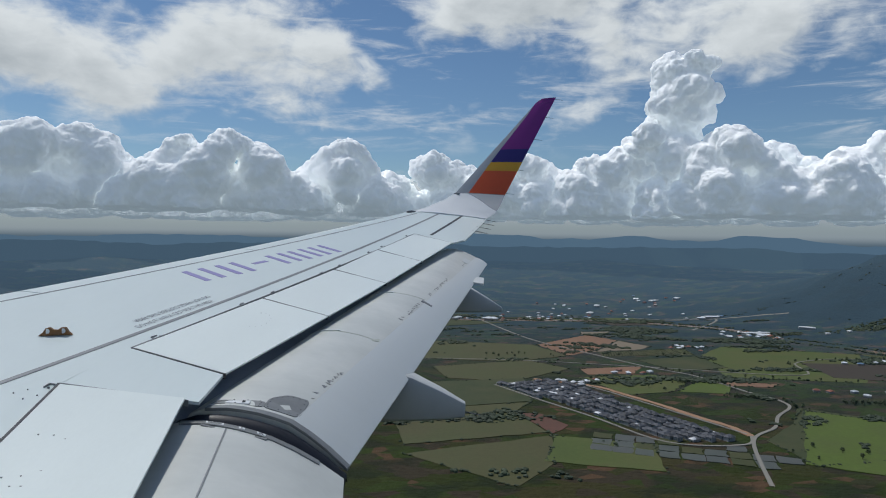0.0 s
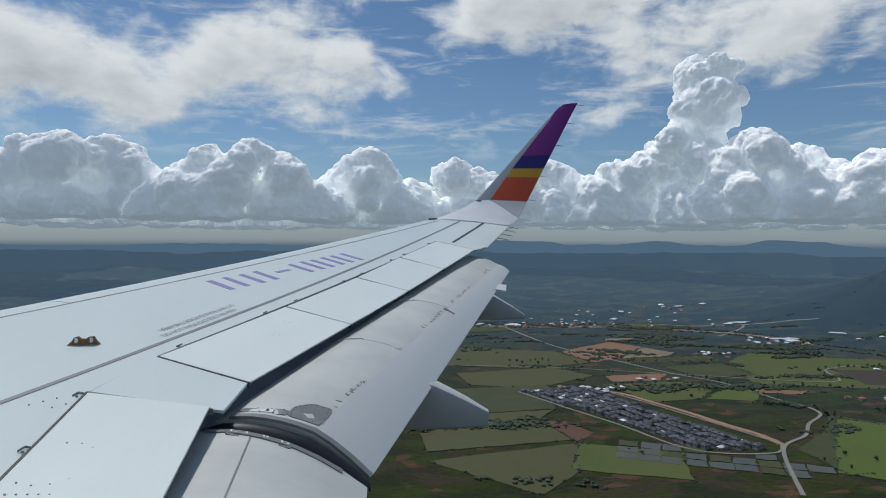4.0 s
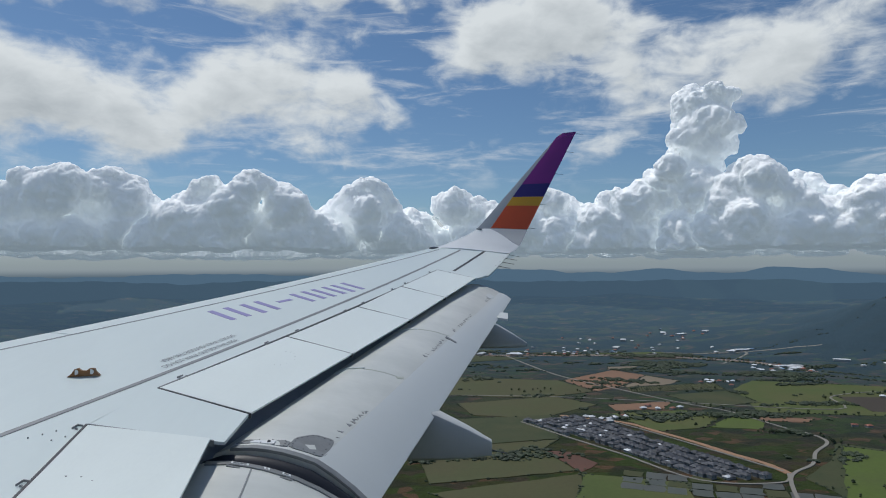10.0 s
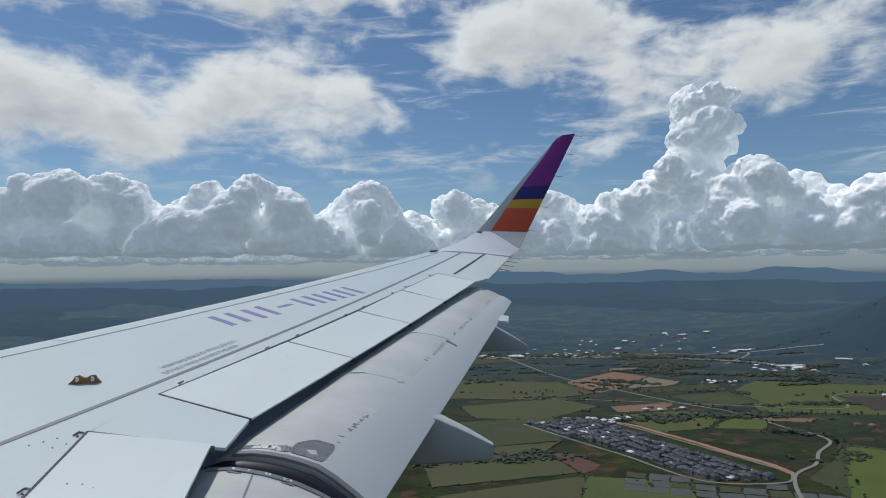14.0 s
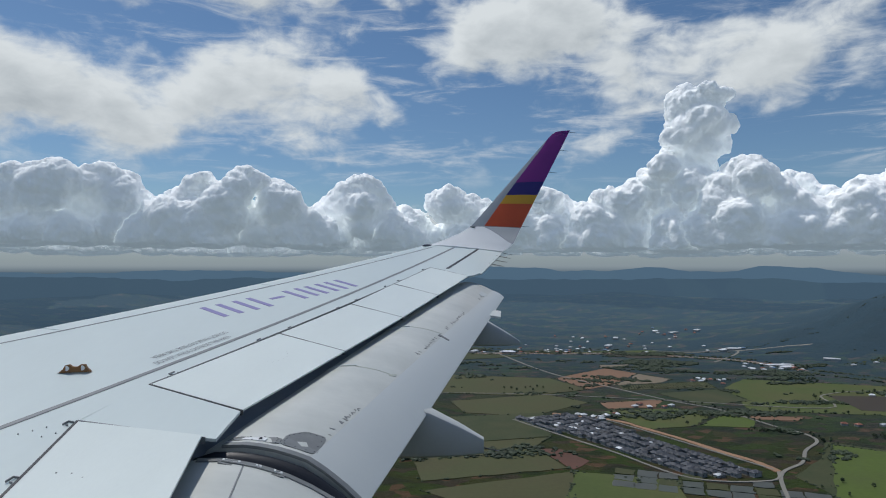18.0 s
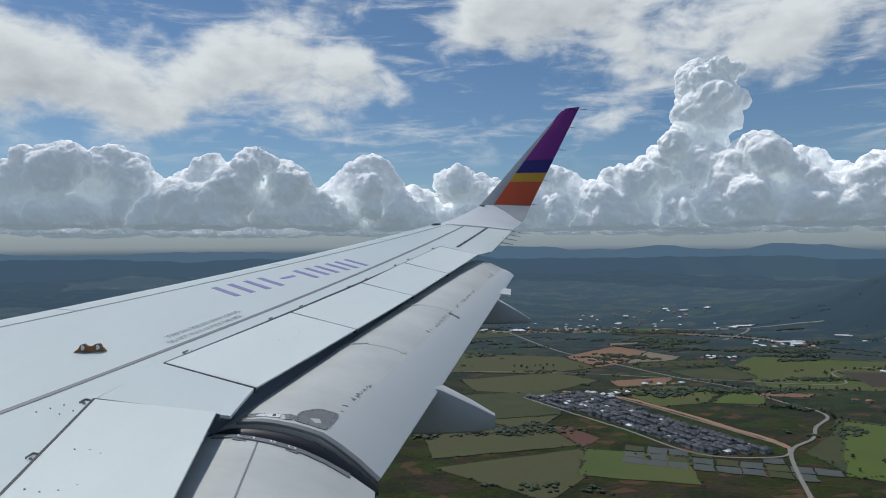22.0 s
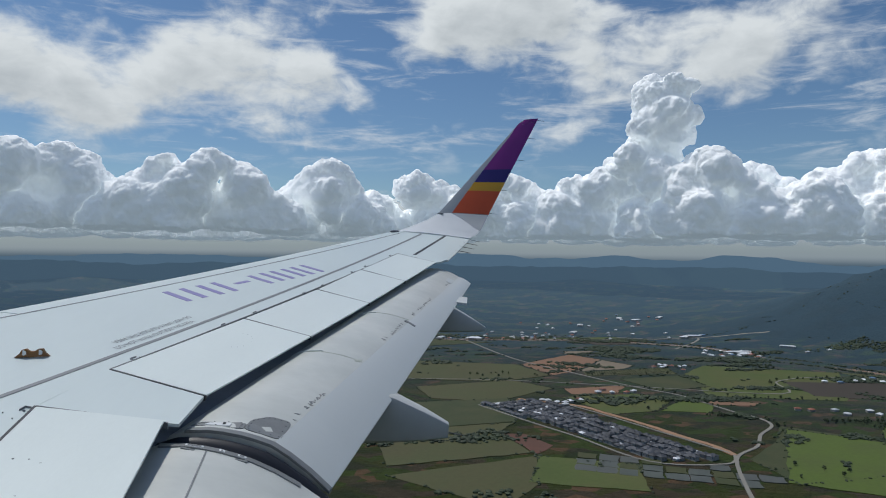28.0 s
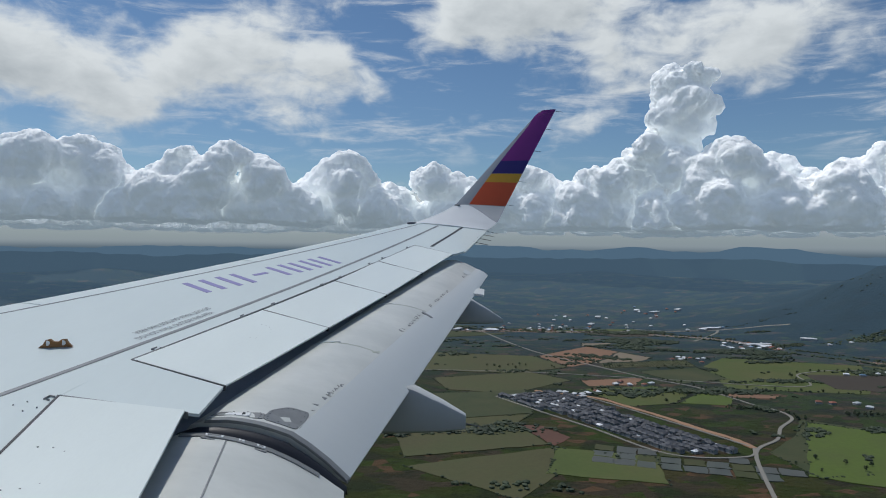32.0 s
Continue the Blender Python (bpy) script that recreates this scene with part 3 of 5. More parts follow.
def band(s0, s1, mat, nm, label, whole=False):
    """A painted band across the inner face, from the grey front strip to the rear edge."""
    rr = []
    for i in range(5):
        s = s0 + (s1 - s0) * i / 4
        if s <= 1:
            a, b = blade(s)
            ring = tip_ring(a, b, 0.10 - 0.06 * s, (0, -0.92, 0.4))
        else:
            k = (s - 1) / 0.05
            a, b = blade(1)
            a, b = a + Vector((0.15, 0.045, 0.115)) * k, b + Vector((0.006, 0.004, 0.013)) * k
            ring = tip_ring(a, b, 0.035, (0, -0.92, 0.4))
        f0 = max(0.0, 0.262 - 0.165 * s) if s < 0.97 else 0.0
        xs = (0, 0.06, 0.2, 0.4, 0.65, 0.85, 1)
        face = []
        for u in (0.0, 0.2, 0.4, 0.6, 0.8, 1.0):
            f = f0 + (1 - f0) * u
            j = max(k for k in range(6) if xs[k] <= f + 1e-9)
            face.append(ring[j].lerp(ring[j + 1], (f - xs[j]) / (xs[j + 1] - xs[j])))
        o = Vector((0, -0.004, 0.0015))
        rr.append([p + o for p in face] + [p - o * 0.8 for p in reversed(face)])
    loft(nm, rr, mat, sharklet, label, sharp=50)


band(0.006, 0.236, M_ORANGE, "orange_band", "orange painted band")
band(0.236, 0.327, M_YELLOW, "yellow_band", "yellow painted band")
band(0.327, 0.462, M_NAVY, "navy_band", "navy blue painted band")
band(0.462, 0.97, M_PURPLE, "purple_band", "purple painted band")
band(0.972, 1.05, M_PURPLE, "purple_tip", "purple painted tip cap")
for s in (0.985, 0.79, 0.56, 0.25, 0.02):
    b = blade(s)[1]
    tube("static_wick", b - Vector((0.02, 0, 0)), b + Vector((0.19, 0.01, -0.012)), 0.006, M_SEAL, wing)
for s in (0.42, 0.60, 0.78, 0.95):
    p = lerp((0.839, 11.985), (1.499, 14.668), s)
    a = Vector((p[0] - 0.06, p[1], top_z(*p) - 0.012))
    tube("static_wick", a, a + Vector((0.30, 0.02, -0.045)), 0.007, M_SEAL, aileron)

# ---- fittings and markings on the upper skin ----
def bracket(x, y):
    z = top_z(x, y)
    rings = []
    out = [(-0.13, 0.0), (-0.09, 0.035), (-0.07, 0.075), (-0.04, 0.085), (-0.01, 0.06), (0.03, 0.055), (0.06, 0.08), (0.095, 0.08), (0.115, 0.04), (0.15, 0.0)]
    v, f = [], []
    for t in (-0.012, 0.012):
        v += [(x + u * 0.78, y + u * 0.35 + t, z + 0.004 + h * 0.8) for u, h in out]
    n = len(out)
    f = [tuple(range(n)), tuple(range(n, 2 * n))] + [(i, (i + 1) % n, n + (i + 1) % n, n + i) for i in range(n)]
    ob = put("escape_line_fitting", mesh_of("fitting", v, f), M_BRKT, wing, "orange escape line fitting with two eyes")
    for u in (-0.055, 0.075):
        for t in (-0.014, 0.014):
            bm = bmesh.new()
            bmesh.ops.create_cone(bm, cap_ends=True, segments=10, radius1=0.021, radius2=0.021, depth=0.003, matrix=Matrix.Translation((x + u * 0.78, y + u * 0.35 + t, z + 0.04)) @ Matrix.Rotation(radians(90), 4, "X"))
            me = bpy.data.meshes.new("eye")
            bm.to_mesh(me)
            bm.free()
            put("eye", me, M_WHITE, ob)


bracket(-2.90, 5.45)


def text(words, start, end, up_front, height):
    """Flat lettering along the surface from start to end (x, y)."""
    cu = bpy.data.curves.new("lettering", "FONT")
    cu.body, cu.size, cu.extrude = words, 1.0, 0.0
    tmp = new("lettering_source", cu)
    bpy.context.view_layer.update()
    me = bpy.data.meshes.new_from_object(tmp.evaluated_get(bpy.context.evaluated_depsgraph_get()))
    bpy.data.objects.remove(tmp)
    xs = [v.co.x for v in me.vertices]
    wide = max(xs)
    a, b = Vector(start), Vector(end)
    along = (b - a) / wide
    across = Vector((along.y, -along.x)).normalized() * (height / 0.7)
    if (across.x < 0) != up_front:
        across = -across
    for v in me.vertices:
        p = a + along * v.co.x + across * v.co.y
        v.co = (p.x, p.y, top_z(p.x, p.y) + 0.004)
    me.name = "lettering"
    return put("lettering", me, M_TEXT, wing, "grey walkway warning lettering")


text("DO NOT WALK OUTSIDE THIS AREA", (-2.385, 5.84), (-2.055, 6.87), True, 0.065)
text("DO NOT WALK OUTSIDE THIS AREA", (-2.19, 7.03), (-2.52, 6.0), False, 0.065)
# the aircraft's mark, as plain bars
for k, (s, t) in enumerate(((0.0, 2), (0.20, 2), (0.40, 1), (0.56, 2), (0.74, 2), (0.92, 2))):
    base_x, base_y = lerp((-2.55, 7.72), (-1.36, 9.98), s)
    if t == 1:
        prism("marking_bar", [(base_x, base_y), (base_x + 0.12, base_y + 0.22), (base_x + 0.06, base_y + 0.25), (base_x - 0.06, base_y + 0.03)], M_REG, wing, lift=0.004, thick=0.003)
        continue
    for q in (0.0, 0.22):
        x, y = base_x + 0.5 * q, base_y + q
        prism("marking_bar", [(x - 0.19, y + 0.13), (x - 0.15, y + 0.20), (x + 0.22, y - 0.06), (x + 0.18, y - 0.13)], M_REG, wing, lift=0.004, thick=0.003)


def rivets(points, parent, r=0.006):
    for x, y in points:
        n = 6
        v = [(x + r * math.cos(2 * math.pi * i / n), y + r * math.sin(2 * math.pi * i / n), top_z(x, y) + (0.018 if y < 4.2 else 0.0085)) for i in range(n)]
        v += [(p[0], p[1], p[2] - 0.01) for p in v]
        me = mesh_of("rivet", v, [tuple(range(n)), tuple(range(n, 2 * n))] + [(i, (i + 1) % n, n + (i + 1) % n, n + i) for i in range(n)])
        put("rivet", me, M_LINE, parent)


rivets([(-2.06 + 0.20 * math.cos(a), 3.60 + 0.24 * math.sin(a)) for a in [i * 0.42 - 1.9 for i in range(10)]], wing)
rivets([(-2.16 + 0.05 * i, 3.25 + 0.01 * i) for i in range(6)], wing)
rivets([(-1.52 + 0.13 * math.cos(a), 6.42 + 0.22 * math.sin(a)) for a in [i * 0.4 - 1.6 for i in range(9)]], wing, 0.005)
rivets([(-2.62 + 0.05 * i, 4.28 + 0.07 * (i % 3)) for i in range(8)], wing, 0.005)
bracket_mark((-2.40, 4.53), (-0.1, -1.0), 0.04, 0.06, wing, 0.014)
bracket_mark((-2.27, 3.74), (-0.1, -1.0), 0.04, 0.06, wing, 0.018)

# lamp fairing and small fitting where the upturned tip begins
def bead(name, c, size, mat, label):
    bm = bmesh.new()
    bmesh.ops.create_uvsphere(bm, u_segments=12, v_segments=8, radius=1, matrix=Matrix.Translation(c) @ Matrix.Rotation(radians(-25), 4, "Z") @ Matrix.Diagonal((*size, 1)))
    me = bpy.data.meshes.new(name)
    bm.to_mesh(me)
    bm.free()
    me.polygons.foreach_set("use_smooth", [True] * len(me.polygons))
    return put(name, me, mat, wing, label)


bead("tip_lamp", (-0.16, 14.36, -0.10), (0.07, 0.24, 0.035), M_DARK, "dark glass lamp cover at the tip")
bead("tip_fitting", (0.83, 15.18, 0.36), (0.075, 0.02, 0.028), M_LINE, "small grey fitting")
# marks on the inner flap
rings = []
for i in range(7):
    p = on_flap(inner_flap, 0.01 + 0.95 * i / 6, 0.35)
    rings.append([p + Vector(q) for q in ((-0.005, 0, 0.004), (0.005, 0, 0.004), (0.005, 0, -0.006), (-0.005, 0, -0.006))])
loft("flap_seam", rings, M_LINE, flap_in, smooth=False)


# ---- the fuselage that carries the wing, closed round the eye but for one window ----
def fuselage():
    """A plain round hull; the eye looks out through the one opening."""
    xs = [-9.0, -6.0, -3.0, -1.2, -0.30, 0.34, 1.2, 3.0, 6.0]
    cy, cz, rad = -1.72, -0.30, 1.975
    a0, a1 = math.asin((-0.22 - cz) / rad), math.asin((0.24 - cz) / rad)
    angs = [a0, a1] + [a1 + (2 * math.pi - (a1 - a0)) * i / 36 for i in range(1, 36)]
    n = len(angs)
    v, f = [], []
    for r in (rad, rad - 0.06):
        for x in xs:
            v += [(x, cy + r * math.cos(a), cz + r * math.sin(a)) for a in angs]
    m = len(xs) * n
    for i in range(len(xs) - 1):
        for j in range(n):
            q = (i * n + j, i * n + (j + 1) % n, (i + 1) * n + (j + 1) % n, (i + 1) * n + j)
            if i == 4 and j == 0:
                f += [(q[k], q[(k + 1) % 4], q[(k + 1) % 4] + m, q[k] + m) for k in range(4)]
                continue
            f += [q, tuple(k + m for k in reversed(q))]
    for i in (0, len(xs) - 1):
        f.append(tuple(i * n + j for j in range(n)))
    me = mesh_of("fuselage", v, f)
    ob = tagged(put("fuselage", me, M_WHITE), "plain white aircraft hull that carries the wing", "fuselage", kind="structure")
    ob.matrix_world = AIR


fuselage()

# ---- heaped clouds along the horizon ----
def cloud_material():
    mat = bpy.data.materials.new("cloud")
    mat.use_nodes = True
    n = Net(mat.node_tree)
    bsdf = mat.node_tree.nodes["Principled BSDF"]
    pos = n.node("ShaderNodeTexCoord").outputs["Object"]
    puff = n.noise(pos, 0.025, 7.0, 0.62)
    n.put(bsdf.inputs["Base Color"], n.mix(puff, (0.93, 0.945, 0.95), (0.98, 0.98, 0.97)))
    bsdf.inputs["Roughness"].default_value = 1.0
    bsdf.inputs["Specular IOR Level"].default_value = 0.0
    bsdf.inputs["Emission Color"].default_value = (0.80, 0.93, 1.0, 1)  # painted-in glow: lifts the shaded sides and stands for air haze
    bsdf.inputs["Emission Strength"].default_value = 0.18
    bsdf.inputs["Subsurface Weight"].default_value = 1.0
    bsdf.inputs["Subsurface Radius"].default_value = (1.0, 1.0, 1.0)
    bsdf.inputs["Subsurface Scale"].default_value = 22.0
    bp = n.node("ShaderNodeBump")
    bp.inputs["Strength"].default_value, bp.inputs["Distance"].default_value = 0.8, 15.0
    n.put(bp.inputs["Height"], puff)
    n.put(bsdf.inputs["Normal"], bp.outputs[0])
    return mat


def unit_ball():
    bm = bmesh.new()
    bmesh.ops.create_icosphere(bm, subdivisions=2, radius=1)
    v = np.array([p.co[:] for p in bm.verts])
    f = np.array([[q.index for q in t.verts] for t in bm.faces])
    bm.free()
    return v, f


def cloud(az, dist, half, top, label, base=0.027, lean=0.0, column=False):
    """One heaped cloud: lobes melted into one body with a flat foot, its skin swelling in smaller and smaller heads."""
    r = random.Random(int(az * 10 + 9000))
    wide, foot = dist * radians(half), base * dist
    tall = dist * math.tan(radians(top)) - foot
    lobes = []
    if column:
        for k in range(20):
            t = (k + 0.5) / 20
            rad = wide * (1.0 - 0.4 * t) * r.uniform(0.6, 0.85) if t < 0.6 else wide * r.uniform(0.48, 0.66)
            lobes.append((lean * wide * t + r.uniform(-0.4, 0.4) * wide * (1.2 - 0.5 * t), r.uniform(-0.4, 0.4) * wide, t * (tall - rad * 0.9), rad))
        lobes += [(lean * wide + r.uniform(-0.62, 0.62) * wide, r.uniform(-0.4, 0.2) * wide, tall * r.uniform(0.48, 0.93), wide * r.uniform(0.24, 0.42)) for _ in range(16)]
        lobes += [(r.uniform(-1.3, 1.3) * wide, r.uniform(-0.7, 0.1) * wide, tall * r.uniform(0.1, 0.55), wide * r.uniform(0.25, 0.5)) for _ in range(18)]
    else:
        ph = r.uniform(0, 50)
        for k in range(76):
            x = r.uniform(-1, 1)
            env = tall * (1 - abs(x) ** 3) ** 0.6 * (0.80 + 0.45 * noise.noise(Vector((x * 2.3, ph, 0))))
            small = k > 34
            rad = tall * (r.uniform(0.09, 0.17) if small else r.uniform(0.20, 0.32))
            y = r.uniform(-1, 0.3) * wide * 0.32 * (1 - x * x)
            z = max(rad * 0.4, env - rad if small or k % 2 else r.uniform(0.1, 0.9) * env - rad)
            lobes.append((x * wide, y, z, rad))
    bv, bf = unit_ball()
    verts = np.concatenate([bv * np.array((q[3] * 1.1, q[3], q[3] * 0.95)) + np.array(q[:3]) for q in lobes])
    faces = np.concatenate([bf + len(bv) * k for k in range(len(lobes))])
    me = bpy.data.meshes.new("cloud")
    me.from_pydata(verts.tolist(), [], faces.tolist())
    tmp = new("cloud_source", me)
    melt = tmp.modifiers.new("melt", "REMESH")
    melt.mode, melt.voxel_size = "VOXEL", 8.5
    bpy.context.view_layer.update()
    skin = bpy.data.meshes.new_from_object(tmp.evaluated_get(bpy.context.evaluated_depsgraph_get()))
    bpy.data.objects.remove(tmp)
    for scale, amp, octaves in ((195.0, 54.0, 1), (75.0, 26.0, 1), (33.0, 12.0, 2)):
        nv = [(v.co.copy(), v.normal.copy()) for v in skin.vertices]
        for v, (p, nrm) in zip(skin.vertices, nv):
            v.co = p + nrm * amp * (noise.turbulence((p + Vector((az * 90, 0, 0))) / scale, octaves, True) - 0.3)
        skin.update()
    for v in skin.vertices:
        if v.co.z < 0:
            v.co.z = v.co.z * 0.3 - 9 * noise.noise(v.co / 90)
    skin.polygons.foreach_set("use_smooth", [True] * len(skin.polygons))
    skin.name = "cloud"
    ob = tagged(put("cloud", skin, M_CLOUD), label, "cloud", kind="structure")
    a = radians(az)
    ob.matrix_world = Matrix.Translation((dist * math.sin(a), dist * math.cos(a), ALT + foot)) @ Matrix.Rotation(-a, 4, "Z")
    return ob


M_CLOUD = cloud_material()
BANK = "white heaped cloud with a grey flat underside on the horizon"
for az, dist, half, top, base in (
    (-53, 4550, 9, 7.4, 0.027), (-39, 4350, 7.5, 7.8, 0.027), (-28.5, 4100, 6.5, 8.6, 0.030), (-17.0, 3950, 7.0, 8.7, 0.031), (-7.0, 4200, 5.5, 7.4, 0.027), (1.0, 4450, 6, 6.6, 0.024), (10.0, 4350, 6.5, 7.2, 0.024),
    (16.5, 4200, 5.5, 8.2, 0.027), (27.5, 4000, 6.5, 9.2, 0.029), (37, 4300, 7, 8.6, 0.027), (49, 4450, 8, 7.5, 0.027),
    (-33, 4720, 8, 6.6, 0.019), (-22, 4740, 8, 6.8, 0.018), (-11, 4720, 7, 6.2, 0.018), (5, 4760, 7, 5.4, 0.018), (22, 4720, 8, 6.6, 0.018), (32, 4740, 8, 7.0, 0.019)):
    cloud(az, dist, half, top, BANK, base)
cloud(20.8, 4120, 3.0, 14.8, "tall white cloud tower with a cauliflower head", column=True, lean=0.25)

# ---- the land ----
rng = random.Random(11)


def hill(x, y):
    """Height of the plain: flat near by, swelling to low ranges far off, with one wooded hill aft."""
    d = math.hypot(x, y)
    z = max(0.0, d - 2900.0) ** 1.25 * 0.0195
    n = noise.noise(Vector((x * 0.0011, y * 0.0011, 2.0))) + 0.5 * noise.noise(Vector((x * 0.0031, y * 0.0031, 5.0)))
    z += max(0.0, min(1.0, (d - 3300) / 900)) * n * 38
    az = math.degrees(math.atan2(x, y))
    u, v = (az - 38.0) / (9.5 if az < 38.0 else 16.0), (d - 3350) / 400
    h = math.exp(-(u * u + v * v)) * (1 + 0.30 * noise.noise(Vector((x * 0.0022, y * 0.0022, 9.0))) + 0.16 * noise.noise(Vector((x * 0.006, y * 0.006, 1.0))) + 0.07 * noise.noise(Vector((x * 0.016, y * 0.016, 4.0))))
    return z + 232 * h


def ground_mesh():
    verts, faces = [], []
    radii = [0, 150, 300, 450, 600, 750, 900, 1050, 1200, 1400, 1600, 1800, 2000, 2200, 2400, 2600, 2700, 2800] + [2860 + 45 * i for i in range(45)]
    nseg = 420
    verts.append((0, 0, 0))
    for r in radii[1:]:
        for j in range(nseg):
            a = 2 * math.pi * j / nseg
            x, y = r * math.sin(a), r * math.cos(a)
            verts.append((x, y, hill(x, y)))
    for j in range(nseg):
        faces.append((0, 1 + j, 1 + (j + 1) % nseg))
    for i in range(len(radii) - 2):
        o, p = 1 + i * nseg, 1 + (i + 1) * nseg
        for j in range(nseg):
            faces.append((o + j, p + j, p + (j + 1) % nseg, o + (j + 1) % nseg))
    return mesh_of("ground", verts, faces, True)


def land_material():
    mat = bpy.data.materials.new("farmland")
    mat.use_nodes = True
    n = Net(mat.node_tree)
    bsdf = mat.node_tree.nodes["Principled BSDF"]
    pos = n.node("ShaderNodeTexCoord").outputs["Object"]
    mp = n.node("ShaderNodeMapping")
    n.put(mp.inputs[0], pos)
    mp.inputs["Scale"].default_value = (0.001, 0.0016, 0.001)
    mp.inputs["Rotation"].default_value = (0, 0, 0.35)
    vec = mp.outputs[0]
    cell = n.cells(vec, 11.0, out="Color", rand=0.85)
    fine = n.cells(vec, 27.0, out="Color", rand=0.8)
    rgb = n.node("ShaderNodeSeparateColor")
    n.put(rgb.inputs[0], cell)
    rgb2 = n.node("ShaderNodeSeparateColor")
    n.put(rgb2.inputs[0], fine)
    big = n.noise(vec, 1.6, 3.0, 0.5)
    mid = n.noise(vec, 9.0, 6.0, 0.62)
    small = n.noise(vec, 80.0, 4.0, 0.65)
    col = n.mix(rgb.outputs[0], (0.050, 0.072, 0.018), (0.088, 0.082, 0.034))
    col = n.mix(n.step(rgb.outputs[1], 0.62, 0.66), col, (0.062, 0.092, 0.024))
    col = n.mix(n.step(rgb2.outputs[0], 0.78, 0.8), col, (0.085, 0.070, 0.046))
    col = n.mix(n.step(rgb2.outputs[1], 0.90, 0.91), col, (0.17, 0.105, 0.062))
    col = n.mix(n.m("MULTIPLY", n.step(mid, 0.47, 0.60), 0.75), col, (0.030, 0.042, 0.024))
    # woods replace fields with distance in broad patches; their bluish tone paints in haze
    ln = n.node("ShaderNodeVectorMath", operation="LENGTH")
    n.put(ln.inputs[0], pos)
    wood_haze = n.step(n.m("ADD", n.m("MULTIPLY", n.m("SUBTRACT", big, 0.5), 2200.0), ln.outputs["Value"]), 1500.0, 3000.0)
    # steep ground is wooded
    nz = n.node("ShaderNodeSeparateXYZ")
    n.put(nz.inputs[0], n.node("ShaderNodeNewGeometry").outputs["Normal"])
    slope = n.step(nz.outputs[2], 0.990, 0.955)
    col = n.mix(n.m("MULTIPLY", slope, 0.92), col, (0.008, 0.017, 0.015))
    col = n.mix(n.m("MULTIPLY", wood_haze, n.m("ADD", 0.30, n.m("MULTIPLY", n.step(mid, 0.42, 0.52), 0.68))), col, (0.014, 0.028, 0.030))
    lum = n.m("ADD", 0.20, n.m("ADD", n.m("MULTIPLY", mid, 0.35), n.m("MULTIPLY", small, 0.45)))
    sc = n.node("ShaderNodeVectorMath", operation="SCALE")
    n.put(sc.inputs[0], col)
    n.put(sc.inputs["Scale"], lum)
    n.put(bsdf.inputs["Base Color"], sc.outputs[0])
    bsdf.inputs["Roughness"].default_value = 0.85
    bsdf.inputs["Specular IOR Level"].default_value = 0.08
    bp = n.node("ShaderNodeBump")
    bp.inputs["Strength"].default_value, bp.inputs["Distance"].default_value = 0.9, 9.0
    n.put(bp.inputs["Height"], small)
    n.put(bsdf.inputs["Normal"], bp.outputs[0])
    return mat


def hazy_land_material():
    """The whole plain with air haze painted in as blue emission growing with distance."""
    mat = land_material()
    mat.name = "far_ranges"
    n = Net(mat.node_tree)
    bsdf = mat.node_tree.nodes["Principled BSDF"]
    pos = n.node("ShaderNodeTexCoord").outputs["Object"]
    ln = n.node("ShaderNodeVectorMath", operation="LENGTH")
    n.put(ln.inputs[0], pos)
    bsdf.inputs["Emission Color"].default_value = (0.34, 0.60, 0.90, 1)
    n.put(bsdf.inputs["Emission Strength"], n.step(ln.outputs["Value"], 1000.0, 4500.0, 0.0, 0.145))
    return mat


ground = tagged(put("ground", ground_mesh(), hazy_land_material()), "wide plain of green and brown farmland with wooded hills", "ground", kind="structure")


def ridge(dist, base, amp, seed, glow, label):
    """A long low range far off, one fold behind another."""
    mat = bpy.data.materials.new("hazy_ridge_forest")
    mat.use_nodes = True
    n = Net(mat.node_tree)
    bsdf = mat.node_tree.nodes["Principled BSDF"]
    pos = n.node("ShaderNodeTexCoord").outputs["Object"]
    k = n.noise(pos, 0.006, 6.0, 0.65)
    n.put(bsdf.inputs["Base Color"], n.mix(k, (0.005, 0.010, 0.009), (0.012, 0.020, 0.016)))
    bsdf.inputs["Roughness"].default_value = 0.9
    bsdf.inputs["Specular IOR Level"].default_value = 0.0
    # air haze put in as an even blue emission, more on the farther ridge
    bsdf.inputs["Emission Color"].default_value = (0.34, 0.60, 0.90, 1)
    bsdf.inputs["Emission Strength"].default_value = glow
    rings = []
    for i in range(261):
        a = radians(-65 + 130 * i / 260)
        sx, cx = math.sin(a), math.cos(a)
        q = Vector((a * 9.0, seed, 0.0))
        top = base + amp * (noise.noise(q) + 0.5 * noise.noise(q * 2.3) + 0.22 * noise.noise(q * 6.1) + 0.10 * noise.noise(q * 15.0))
        prof = ((dist - 150, -40), (dist - 80, top * 0.55), (dist - 25, top * 0.92), (dist, top), (dist + 40, top * 0.8), (dist + 90, -40))
        rings.append([(r * sx, r * cx, max(z, hill(r * sx, r * cx) - 60)) for r, z in prof])
    return tagged(loft("distant_ridge", rings, mat, None, "", True, True, 60), label, "hills", kind="structure")


ridge(4380, 272, 30, 1.5, 0.165, "low wooded hills far across the plain, blue haze painted in")
ridge(4640, 322, 36, 7.5, 0.235, "far hills along the horizon, pale blue haze painted in")


def land(x, y):
    """From the plan of the nearer fields to their place on the plain; what lies far off stays where it is."""
    k = max(0.0, min(1.0, (2700.0 - y) / 400.0))
    return x + k * (0.15 * x + 325.0), y + k * (0.15 * y + 10.0)


